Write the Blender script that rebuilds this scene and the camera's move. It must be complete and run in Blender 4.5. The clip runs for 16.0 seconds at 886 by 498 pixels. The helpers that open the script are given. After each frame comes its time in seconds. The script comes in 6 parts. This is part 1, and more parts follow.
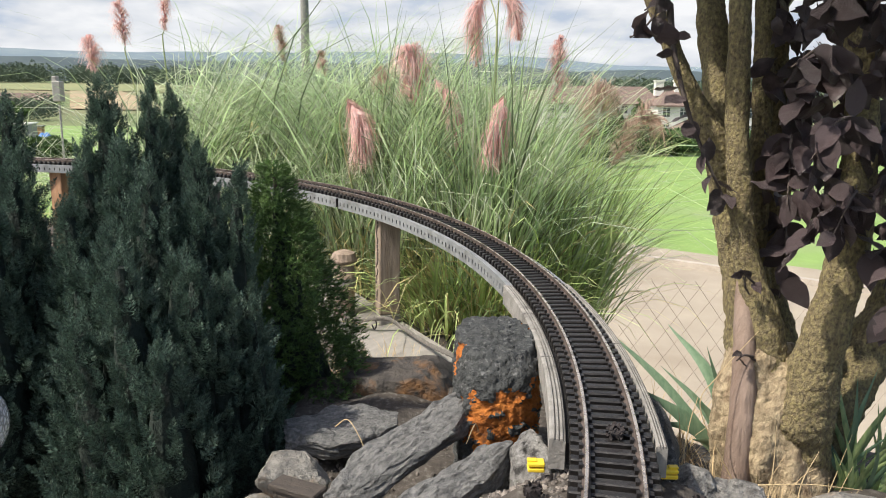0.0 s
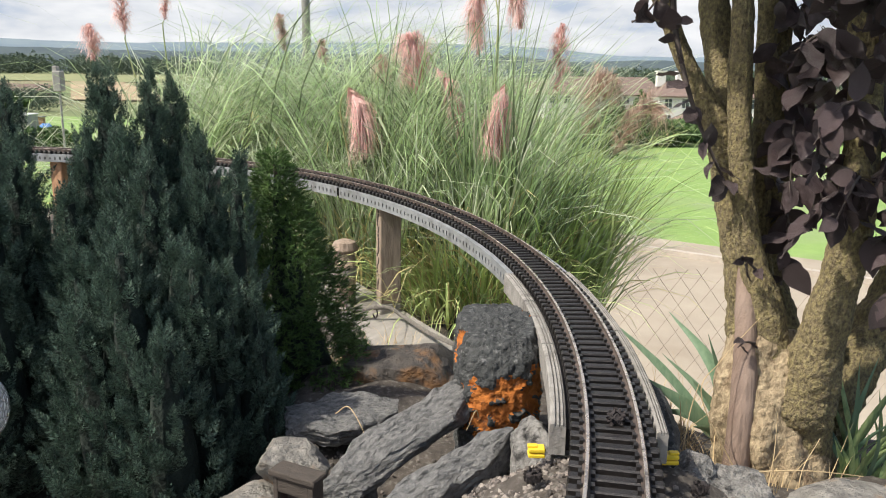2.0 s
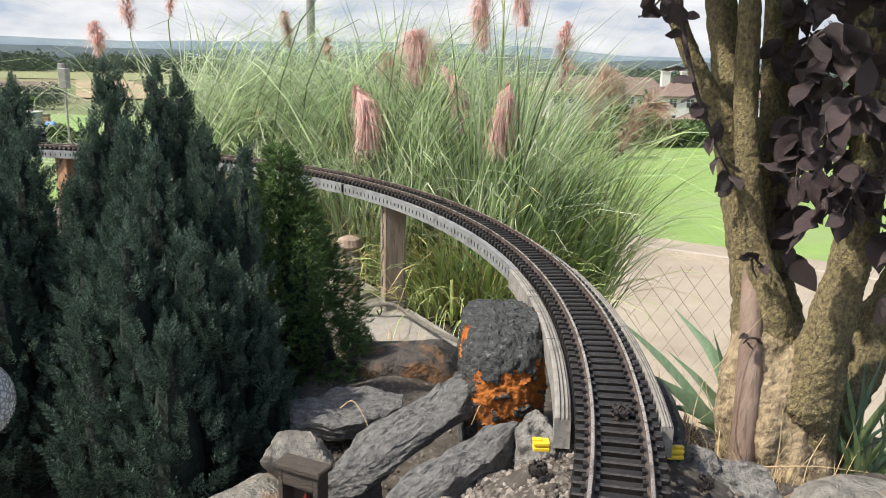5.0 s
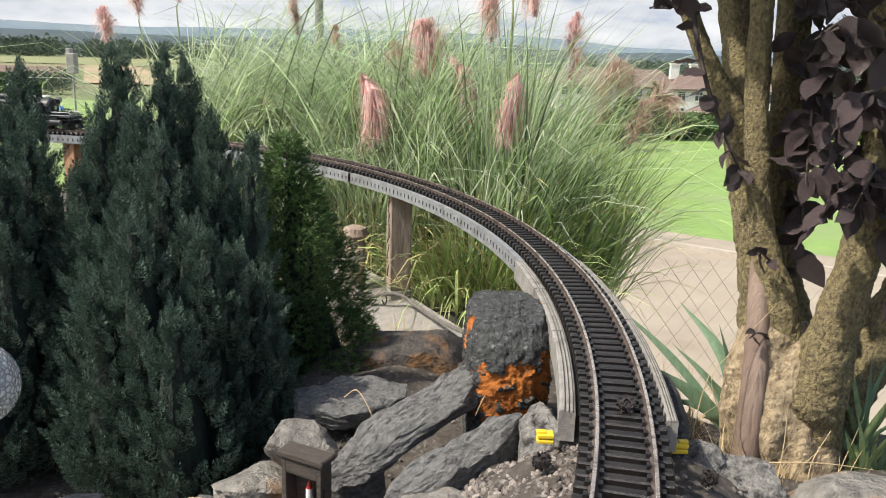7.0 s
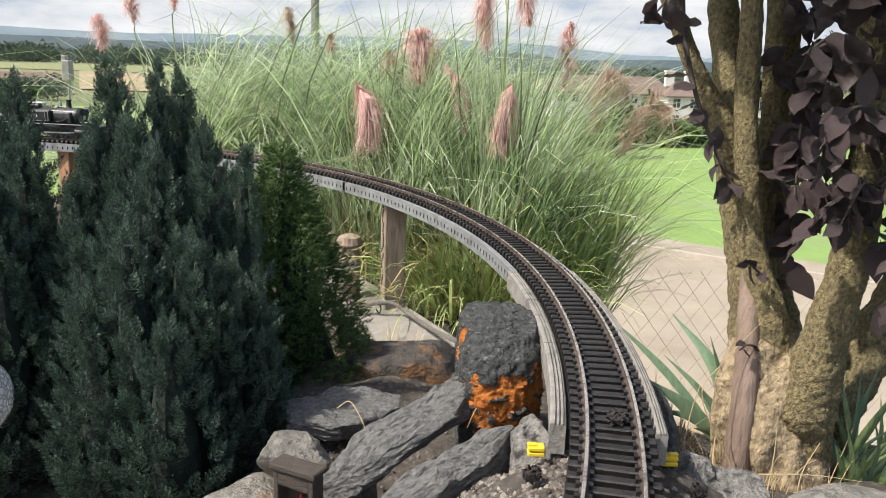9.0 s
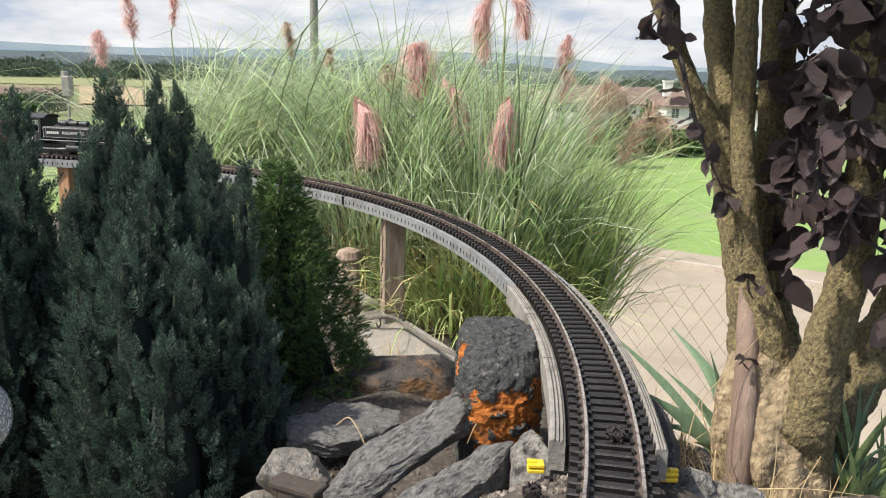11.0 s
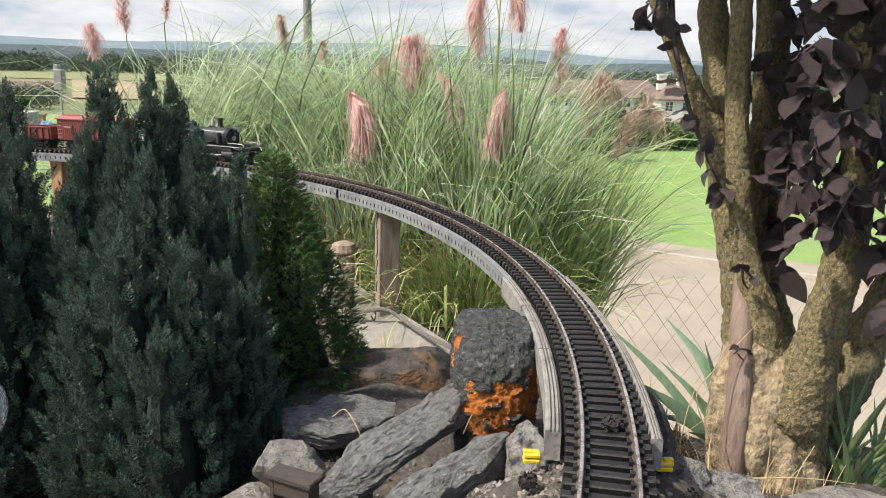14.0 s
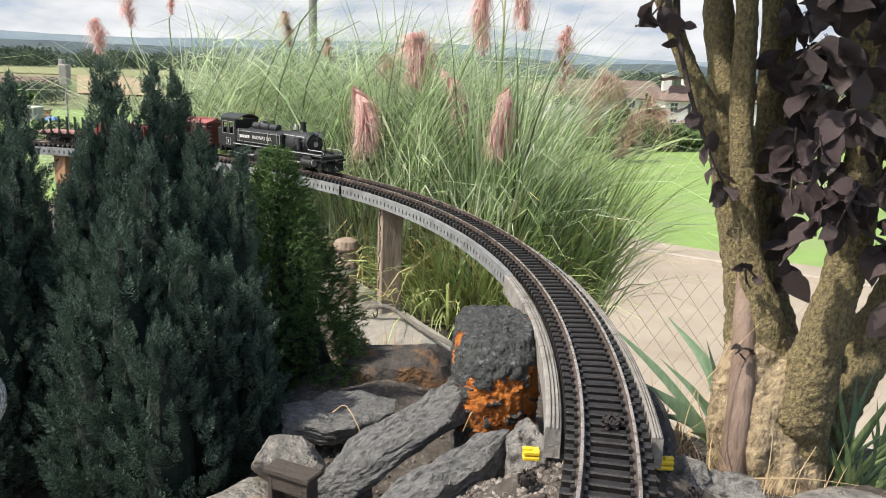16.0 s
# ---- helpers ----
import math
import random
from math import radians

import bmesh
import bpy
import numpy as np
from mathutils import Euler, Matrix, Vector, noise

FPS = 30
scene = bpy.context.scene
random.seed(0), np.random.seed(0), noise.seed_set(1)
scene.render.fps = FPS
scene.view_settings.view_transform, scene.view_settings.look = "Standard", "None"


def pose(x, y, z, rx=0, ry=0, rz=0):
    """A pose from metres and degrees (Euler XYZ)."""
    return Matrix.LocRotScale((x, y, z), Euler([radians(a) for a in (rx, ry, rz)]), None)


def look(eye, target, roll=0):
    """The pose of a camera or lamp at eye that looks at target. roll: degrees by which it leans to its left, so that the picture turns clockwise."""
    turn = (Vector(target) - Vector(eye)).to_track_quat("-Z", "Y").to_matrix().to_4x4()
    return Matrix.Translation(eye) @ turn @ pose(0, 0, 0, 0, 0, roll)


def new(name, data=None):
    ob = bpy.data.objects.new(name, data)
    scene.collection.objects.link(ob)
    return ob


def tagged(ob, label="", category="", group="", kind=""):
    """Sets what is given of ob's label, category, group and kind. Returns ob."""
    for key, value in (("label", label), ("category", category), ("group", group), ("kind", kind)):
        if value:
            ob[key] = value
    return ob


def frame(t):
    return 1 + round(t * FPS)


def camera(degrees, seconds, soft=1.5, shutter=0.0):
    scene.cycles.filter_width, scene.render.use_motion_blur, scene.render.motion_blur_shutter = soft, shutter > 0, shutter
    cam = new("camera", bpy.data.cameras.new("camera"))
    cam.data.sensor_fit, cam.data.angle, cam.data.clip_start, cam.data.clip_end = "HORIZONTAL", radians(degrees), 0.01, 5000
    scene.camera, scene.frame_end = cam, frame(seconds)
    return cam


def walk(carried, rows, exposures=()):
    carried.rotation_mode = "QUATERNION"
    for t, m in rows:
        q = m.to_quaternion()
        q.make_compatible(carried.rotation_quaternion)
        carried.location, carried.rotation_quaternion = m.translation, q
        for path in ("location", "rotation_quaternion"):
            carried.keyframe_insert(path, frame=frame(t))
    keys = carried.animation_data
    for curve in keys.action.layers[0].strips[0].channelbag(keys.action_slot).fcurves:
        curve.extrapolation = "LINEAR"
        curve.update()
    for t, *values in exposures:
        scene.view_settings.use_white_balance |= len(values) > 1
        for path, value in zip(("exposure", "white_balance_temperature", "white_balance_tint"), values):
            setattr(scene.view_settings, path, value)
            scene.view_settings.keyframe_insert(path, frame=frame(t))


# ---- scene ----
cam = camera(58.3, 16.0, soft=1.0)
PATH = [
    (0, (0.009, 0.014, 1.318), (-0.002, 1.967, 0.888), 0.9),
    (0.5, (0.01, 0.014, 1.317), (0.001, 1.967, 0.885), 0.8),
    (1, (0.013, 0.014, 1.314), (0.009, 1.965, 0.874), 0.8),
    (1.5, (0.01, 0.015, 1.312), (0.003, 1.963, 0.86), 0.9),
    (2, (0.01, 0.016, 1.312), (-0.004, 1.964, 0.86), 0.9),
    (2.5, (0.009, 0.015, 1.309), (-0.007, 1.965, 0.864), 0.9),
    (3, (0.007, 0.014, 1.309), (-0.013, 1.963, 0.862), 1.0),
    (3.5, (0.007, 0.015, 1.309), (-0.016, 1.963, 0.859), 1.0),
    (4, (0.008, 0.014, 1.308), (-0.015, 1.963, 0.858), 0.9),
    (6.5, (0.008, 0.016, 1.306), (-0.023, 1.959, 0.834), 1.7),
    (7, (0.007, 0.017, 1.306), (-0.029, 1.959, 0.828), 1.8),
    (7.5, (0.008, 0.016, 1.306), (-0.03, 1.959, 0.831), 1.4),
    (8, (0.008, 0.016, 1.312), (-0.027, 1.96, 0.841), 1.5),
    (8.5, (0.008, 0.014, 1.313), (-0.021, 1.959, 0.851), 1.8),
    (9, (0.011, 0.014, 1.314), (-0.015, 1.96, 0.852), 1.9),
    (11.5, (0.013, 0.014, 1.32), (-0.011, 1.967, 0.889), 1.3),
    (12, (0.011, 0.011, 1.32), (-0.005, 1.964, 0.886), 1.3),
    (12.5, (0.013, 0.013, 1.318), (-0.002, 1.964, 0.879), 1.3),
    (13, (0.011, 0.013, 1.318), (-0.004, 1.963, 0.876), 1.5),
    (13.5, (0.013, 0.012, 1.318), (0.001, 1.962, 0.874), 1.5),
    (14, (0.012, 0.013, 1.317), (-0.001, 1.962, 0.868), 1.4),
    (14.5, (0.012, 0.013, 1.315), (-0.003, 1.962, 0.863), 1.4),
    (15, (0.01, 0.015, 1.316), (-0.011, 1.964, 0.866), 1.5),
    (15.5, (0.013, 0.016, 1.315), (-0.009, 1.965, 0.868), 1.6),
    (16, (0.014, 0.016, 1.313), (-0.007, 1.965, 0.861), 1.9),
]
walk(cam, [(t, look(eye, target, roll)) for t, eye, target, roll in PATH])

# ---- world, sun and exposure ----
SUN_DIR = Vector((-0.57, -0.21, 0.79)).normalized()
world = bpy.data.worlds.new("sky_world")
scene.world = world
world.use_nodes = True
wn = world.node_tree.nodes
sky = wn.new("ShaderNodeTexSky")
sky.sky_type = "NISHITA"
sky.sun_disc = False
sky.sun_elevation = math.asin(SUN_DIR.z)
sky.sun_rotation = math.atan2(SUN_DIR.x, SUN_DIR.y)
sky.air_density, sky.dust_density, sky.ozone_density = 1.0, 3.0, 1.0
wn["Background"].inputs["Strength"].default_value = 0.13
world.node_tree.links.new(sky.outputs["Color"], wn["Background"].inputs["Color"])
sun_data = bpy.data.lights.new("sun", "SUN")
sun_data.energy, sun_data.angle, sun_data.color = 3.9, radians(1.5), (1.0, 0.94, 0.84)
sun = new("sun", sun_data)
sun.matrix_basis = look(SUN_DIR * 20, (0, 0, 0))
scene.view_settings.exposure = 0.5

# ---- materials ----
def mat(name, a, b, scale=20.0, rough=0.8, bump=0.0, bump_scale=None, metal=0.0, spots=None, spot_scale=5.0, spot_at=0.6,
        translucent=0.0, vary=0.0, stretch=(1, 1, 1), random_from="", detail=6.0, spot_soft=0.08):
    """Two colours mixed by noise at a real-world scale, with a second coarser patching and fine relief."""
    m = bpy.data.materials.new(name)
    m.use_nodes = True
    n, l = m.node_tree.nodes, m.node_tree.links
    p = n["Principled BSDF"]
    tc = n.new("ShaderNodeTexCoord")
    mp = n.new("ShaderNodeMapping")
    mp.inputs["Scale"].default_value = stretch
    l.new(tc.outputs["Object"], mp.inputs["Vector"])
    def tex(s, d=detail):
        t = n.new("ShaderNodeTexNoise")
        t.inputs["Scale"].default_value, t.inputs["Detail"].default_value = s, d
        t.inputs["Roughness"].default_value = 0.6
        l.new(mp.outputs["Vector"], t.inputs["Vector"])
        return t
    def ramp(src, lo, hi):
        r = n.new("ShaderNodeMapRange")
        r.inputs["From Min"].default_value, r.inputs["From Max"].default_value = lo, hi
        l.new(src, r.inputs["Value"])
        return r.outputs["Result"]
    def mix(fac, c0, c1, mode="MIX"):
        x = n.new("ShaderNodeMix")
        x.data_type, x.blend_type = "RGBA", mode
        for sock, v in (("Factor", fac), ("A", c0), ("B", c1)):
            i = {"Factor": 0, "A": 6, "B": 7}[sock]
            if isinstance(v, (tuple, list)):
                x.inputs[i].default_value = (*v[:3], 1)
            elif isinstance(v, (int, float)):
                x.inputs[i].default_value = v
            else:
                l.new(v, x.inputs[i])
        return x.outputs[2]
    t1 = tex(scale)
    col = mix(ramp(t1.outputs["Fac"], 0.3, 0.7), a, b)
    if spots:
        t2 = tex(spot_scale)
        col = mix(ramp(t2.outputs["Fac"], spot_at - spot_soft, spot_at + spot_soft), col, spots)
    if vary:
        if random_from == "island":
            g = n.new("ShaderNodeNewGeometry").outputs["Random Per Island"]
        else:
            g = n.new("ShaderNodeObjectInfo").outputs["Random"]
        hv = n.new("ShaderNodeHueSaturation")
        l.new(ramp(g, 0, 1), hv.inputs["Value"])
        hv.inputs["Value"].links[0].from_node.inputs["To Min"].default_value = 1 - vary
        hv.inputs["Value"].links[0].from_node.inputs["To Max"].default_value = 1 + vary
        l.new(col, hv.inputs["Color"])
        col = hv.outputs["Color"]
    l.new(col, p.inputs["Base Color"])
    p.inputs["Roughness"].default_value = rough
    p.inputs["Metallic"].default_value = metal
    l.new(ramp(t1.outputs["Fac"], 0.2, 0.8), p.inputs["Roughness"])
    rr = p.inputs["Roughness"].links[0].from_node
    rr.inputs["To Min"].default_value, rr.inputs["To Max"].default_value = max(0.05, rough - 0.12), min(1.0, rough + 0.12)
    if bump:
        t3 = tex(bump_scale or scale * 2.5)
        bp = n.new("ShaderNodeBump")
        bp.inputs["Strength"].default_value = 0.8
        bp.inputs["Distance"].default_value = bump
        l.new(t3.outputs["Fac"], bp.inputs["Height"])
        l.new(bp.outputs["Normal"], p.inputs["Normal"])
    if translucent:
        tr = n.new("ShaderNodeBsdfTranslucent")
        l.new(col, tr.inputs["Color"])
        ms = n.new("ShaderNodeMixShader")
        ms.inputs["Fac"].default_value = translucent
        l.new(p.outputs["BSDF"], ms.inputs[1])
        l.new(tr.outputs["BSDF"], ms.inputs[2])
        l.new(ms.outputs["Shader"], n["Material Output"].inputs["Surface"])
    return m


def plain(name, c, rough=0.5, metal=0.0):
    m = mat(name, c, tuple(v * 0.8 for v in c), 60.0, rough, 0.0, metal=metal)
    return m


M = dict(
    soil=mat("soil", (0.035, 0.028, 0.022), (0.10, 0.085, 0.07), 60, 0.95, 0.006, 90, spots=(0.16, 0.15, 0.13), spot_scale=120, spot_at=0.62),
    lawn=mat("lawn", (0.18, 0.29, 0.070), (0.25, 0.37, 0.105), 1.5, 0.9, 0.02, 25, spots=(0.24, 0.31, 0.13), spot_scale=0.35, spot_at=0.58),
    fields=mat("fields", (0.11, 0.15, 0.055), (0.17, 0.20, 0.08), 0.03, 0.95, spots=(0.24, 0.20, 0.11), spot_scale=0.006, spot_at=0.55),
    ploughed=mat("ploughed", (0.13, 0.085, 0.065), (0.19, 0.125, 0.09), 0.2, 0.95),
    stubble=mat("stubble", (0.30, 0.22, 0.13), (0.40, 0.31, 0.19), 0.05, 0.95, spots=(0.26, 0.27, 0.14), spot_scale=0.03, spot_at=0.58),
    hay=mat("hay", (0.19, 0.22, 0.09), (0.26, 0.26, 0.12), 0.05, 0.95),
    road=mat("road_concrete", (0.32, 0.27, 0.205), (0.395, 0.34, 0.26), 1.2, 0.9, 0.004, 60, spots=(0.285, 0.235, 0.175), spot_scale=0.5, spot_at=0.60),
    kerb=mat("kerb_stone", (0.38, 0.33, 0.27), (0.50, 0.44, 0.37), 8, 0.9, 0.004),
    wall=mat("pale_wall", (0.215, 0.20, 0.175), (0.31, 0.29, 0.255), 30, 0.9, 0.004, 120, spots=(0.16, 0.15, 0.13), spot_scale=14, spot_at=0.62),
    concrete=mat("concrete", (0.15, 0.146, 0.135), (0.26, 0.25, 0.23), 70, 0.9, 0.008, 150, spots=(0.085, 0.083, 0.078), spot_scale=55, spot_at=0.58, detail=14),
    rock=mat("grey_slate", (0.068, 0.068, 0.065), (0.205, 0.202, 0.192), 110, 0.8, 0.016, 120, spots=(0.25, 0.245, 0.23), spot_scale=160, spot_at=0.60, stretch=(0.8, 1.1, 1.6), detail=14, spot_soft=0.12),
    rock_rust=mat("rusty_slate", (0.035, 0.031, 0.028), (0.12, 0.104, 0.088), 30, 0.85, 0.034, 40, spots=(0.25, 0.125, 0.048), spot_scale=16, spot_at=0.58, detail=14),
    rock_pale=mat("pale_stone", (0.14, 0.132, 0.118), (0.34, 0.32, 0.28), 40, 0.88, 0.028, 50, spots=(0.25, 0.13, 0.045), spot_scale=15, spot_at=0.60, detail=14),
    gravel=mat("gravel", (0.085, 0.070, 0.060), (0.25, 0.22, 0.19), 90, 0.85, 0.002, vary=0.65, random_from="island"),
    mortar_pale=mat("crumbling_concrete", (0.17, 0.16, 0.145), (0.40, 0.385, 0.355), 120, 0.95, 0.03, 130, spots=(0.045, 0.042, 0.038), spot_scale=70, spot_at=0.56, detail=14),
    mortar=mat("dark_mortar", (0.018, 0.020, 0.020), (0.10, 0.104, 0.10), 75, 0.8, 0.022, 110, spots=(0.22, 0.22, 0.21), spot_scale=130, spot_at=0.64, detail=14),
    foam=mat("orange_foam", (0.36, 0.10, 0.014), (0.58, 0.20, 0.035), 90, 0.95, 0.012, 160, spots=(0.16, 0.065, 0.025), spot_scale=70, spot_at=0.60, detail=12, spot_soft=0.06),
    sleeper=mat("sleeper_plastic", (0.009, 0.0078, 0.0072), (0.024, 0.0205, 0.019), 120, 0.45, 0.001, 300, vary=0.3),
    rail=mat("rail_brass", (0.52, 0.44, 0.385), (0.70, 0.62, 0.55), 60, 0.27, metal=0.8, spots=(0.14, 0.115, 0.10), spot_scale=45, spot_at=0.60),
    rail_side=mat("rail_side_brown", (0.075, 0.055, 0.045), (0.16, 0.125, 0.105), 60, 0.55, metal=0.3, spots=(0.05, 0.038, 0.03), spot_scale=45, spot_at=0.60),
    bed=mat("track_bed", (0.008, 0.007, 0.007), (0.022, 0.019, 0.017), 50, 0.9, 0.002),
    deck=mat("grooved_decking", (0.19, 0.178, 0.16), (0.34, 0.32, 0.29), 50, 0.85, 0.003, 160, spots=(0.10, 0.09, 0.08), spot_scale=30, spot_at=0.64),
    steel=mat("galvanised_steel", (0.25, 0.26, 0.265), (0.37, 0.38, 0.385), 40, 0.5, 0.0005, metal=0.35, spots=(0.20, 0.20, 0.195), spot_scale=15, spot_at=0.60),
    dark=plain("dark_gap", (0.012, 0.012, 0.012), 0.9),
    post=mat("weathered_post", (0.22, 0.165, 0.12), (0.40, 0.315, 0.24), 14, 0.9, 0.003, 60, stretch=(6, 6, 0.8), spots=(0.12, 0.09, 0.065), spot_scale=9, spot_at=0.64),
    post_red=mat("red_post", (0.30, 0.155, 0.08), (0.44, 0.26, 0.15), 14, 0.9, 0.003, 60, stretch=(6, 6, 0.8)),
    rope=mat("rope", (0.09, 0.08, 0.068), (0.20, 0.185, 0.16), 150, 0.95, 0.001),
    iron=mat("dark_iron", (0.03, 0.03, 0.032), (0.07, 0.065, 0.06), 60, 0.5, metal=0.7),
    yellow=mat("yellow_plastic", (0.80, 0.53, 0.02), (0.86, 0.62, 0.04), 60, 0.42),
    hut=mat("stained_hut_wood", (0.040, 0.032, 0.025), (0.085, 0.068, 0.054), 20, 0.8, 0.002, stretch=(3, 3, 12)),
    red=plain("red_paint", (0.50, 0.03, 0.02), 0.5),
    white=plain("white_paint", (0.78, 0.77, 0.74), 0.6),
    cone=mat("dark_cone", (0.012, 0.010, 0.010), (0.04, 0.03, 0.028), 150, 0.8, 0.002),
    bark=mat("lichen_bark", (0.068, 0.051, 0.031), (0.265, 0.210, 0.115), 300, 0.95, 0.012, 330, spots=(0.38, 0.315, 0.14), spot_scale=240, spot_at=0.57, stretch=(1, 1, 0.7), detail=8, spot_soft=0.16),
    bark_base=mat("trunk_base_bark", (0.20, 0.145, 0.085), (0.56, 0.445, 0.28), 130, 0.95, 0.026, 75, spots=(0.17, 0.075, 0.04), spot_scale=18, spot_at=0.66, stretch=(1, 1, 0.5), detail=14),
    bark_pink=mat("peeled_stem", (0.17, 0.115, 0.085), (0.31, 0.23, 0.18), 40, 0.9, 0.010, 70, stretch=(1, 1, 0.25), detail=10),
    twig=mat("dark_twig", (0.05, 0.038, 0.035), (0.11, 0.085, 0.07), 60, 0.9, 0.002),
    straw=mat("dry_straw", (0.36, 0.26, 0.14), (0.52, 0.40, 0.23), 60, 0.9, vary=0.3, random_from="island"),
    leaf=mat("purple_leaf", (0.045, 0.030, 0.031), (0.125, 0.094, 0.094), 90, 0.40, 0.0025, 130, translucent=0.16, vary=0.55),
    agave=mat("sword_leaf", (0.10, 0.17, 0.10), (0.17, 0.25, 0.15), 20, 0.5, 0.0, stretch=(8, 8, 1), translucent=0.15, vary=0.25),
    agave_pale=mat("striped_leaf", (0.14, 0.25, 0.10), (0.42, 0.48, 0.20), 30, 0.5, stretch=(8, 8, 1), translucent=0.2, vary=0.25),
    cypress=mat("cypress_foliage", (0.037, 0.072, 0.052), (0.126, 0.184, 0.137), 60, 0.55, translucent=0.15, vary=0.65, random_from="island"),
    # near-black green that paints the shade deep inside the conifers
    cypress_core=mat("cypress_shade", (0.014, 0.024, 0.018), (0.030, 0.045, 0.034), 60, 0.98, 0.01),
    spruce=mat("spruce_needles", (0.045, 0.10, 0.024), (0.115, 0.195, 0.050), 30, 0.6, translucent=0.25, vary=0.6, random_from="island"),
    grass=mat("pampas_blades", (0.22, 0.33, 0.15), (0.52, 0.62, 0.36), 6, 0.4, translucent=0.45, vary=0.7, random_from="island"),
    grass_dry=mat("dry_blades", (0.52, 0.45, 0.20), (0.68, 0.58, 0.31), 6, 0.7, translucent=0.3, vary=0.35, random_from="island"),
    grass_pale=mat("pale_blades", (0.45, 0.52, 0.37), (0.70, 0.73, 0.55), 6, 0.45, translucent=0.45, vary=0.4, random_from="island"),
    # brighter copy of the pampas blade colour, with sunlight painted in
    grass_sunlit=mat("sunlit_blades", (0.34, 0.46, 0.15), (0.62, 0.70, 0.32), 6, 0.5, translucent=0.4, vary=0.5, random_from="island"),
    plume=mat("pink_plume", (0.70, 0.40, 0.37), (0.88, 0.68, 0.63), 60, 0.8, translucent=0.4, vary=0.3, random_from="island"),
    plume_buff=mat("buff_plume", (0.50, 0.34, 0.27), (0.72, 0.55, 0.45), 60, 0.8, translucent=0.4, vary=0.3, random_from="island"),
    stalk=mat("plume_stalk", (0.24, 0.30, 0.12), (0.36, 0.38, 0.18), 20, 0.6),
    # lighter and bluer than bush leaves: distance haze painted in
    wood_far=mat("hazed_far_trees", (0.065, 0.095, 0.070), (0.105, 0.14, 0.085), 0.4, 0.95, 0.2, 1.0, vary=0.15, random_from="island"),
    bush=mat("bush_leaves", (0.05, 0.095, 0.03), (0.10, 0.16, 0.05), 5, 0.8, translucent=0.2, vary=0.35, random_from="island"),
    # both hill colours have the blue haze of distance mixed in
    hill_near_hazed=mat("hazed_wooded_hill", (0.045, 0.068, 0.078), (0.075, 0.102, 0.108), 0.012, 1.0, spots=(0.12, 0.145, 0.11), spot_scale=0.004, spot_at=0.64),
    hill_far_hazed=mat("hazed_far_hill", (0.135, 0.185, 0.225), (0.165, 0.215, 0.255), 0.004, 1.0, spots=(0.20, 0.25, 0.265), spot_scale=0.002, spot_at=0.6),
    render_wall=mat("white_render", (0.70, 0.68, 0.63), (0.80, 0.78, 0.74), 0.8, 0.9),
    roof=mat("brown_roof", (0.16, 0.115, 0.095), (0.23, 0.165, 0.135), 0.8, 0.9, stretch=(1, 1, 4)),
    pane=mat("dark_pane", (0.05, 0.06, 0.07), (0.09, 0.10, 0.11), 1.0, 0.15),
    shed=mat("grey_shed", (0.30, 0.30, 0.28), (0.42, 0.42, 0.40), 2, 0.7),
    blue=plain("blue_tarp", (0.07, 0.22, 0.55), 0.5),
    pole=mat("grey_pole", (0.17, 0.17, 0.16), (0.25, 0.24, 0.23), 6, 0.9),
    box=mat("pale_box", (0.30, 0.285, 0.25), (0.40, 0.38, 0.34), 20, 0.7),
    loco=mat("loco_black", (0.009, 0.010, 0.011), (0.018, 0.020, 0.022), 60, 0.5),
    loco_grey=mat("loco_smokebox", (0.018, 0.020, 0.021), (0.032, 0.034, 0.036), 60, 0.5),
    silver=mat("silver_lining", (0.45, 0.45, 0.44), (0.58, 0.58, 0.57), 80, 0.45, metal=0.2),
    boxcar=mat("boxcar_red", (0.165, 0.036, 0.030), (0.235, 0.055, 0.046), 40, 0.55),
    car_roof=mat("faded_car_roof", (0.36, 0.10, 0.095), (0.46, 0.16, 0.145), 40, 0.45),
    flat_deck=mat("flat_car_deck", (0.34, 0.16, 0.13), (0.46, 0.26, 0.22), 40, 0.7),
    wheel=mat("wheel_metal", (0.05, 0.05, 0.05), (0.10, 0.10, 0.10), 80, 0.4, metal=0.6),
)
glass = bpy.data.materials.new("crackled_glass")
glass.use_nodes = True
gp = glass.node_tree.nodes["Principled BSDF"]
gp.inputs["Transmission Weight"].default_value = 0.45
gp.inputs["Roughness"].default_value = 0.02
gr_ = glass.node_tree.nodes.new("ShaderNodeValToRGB")
gr_.color_ramp.elements[0].color, gr_.color_ramp.elements[1].color = (0.38, 0.39, 0.38, 1), (0.96, 0.97, 0.98, 1)
gr_.color_ramp.elements[1].position = 0.22
gv = glass.node_tree.nodes.new("ShaderNodeTexVoronoi")
gv.feature = "DISTANCE_TO_EDGE"
gv.inputs["Scale"].default_value = 15
gb = glass.node_tree.nodes.new("ShaderNodeBump")
gb.inputs["Distance"].default_value = 0.004
glass.node_tree.links.new(gv.outputs["Distance"], gb.inputs["Height"])
glass.node_tree.links.new(gv.outputs["Distance"], gr_.inputs["Fac"])
glass.node_tree.links.new(gr_.outputs["Color"], gp.inputs["Base Color"])
glass.node_tree.links.new(gb.outputs["Normal"], gp.inputs["Normal"])
M["glass"] = glass

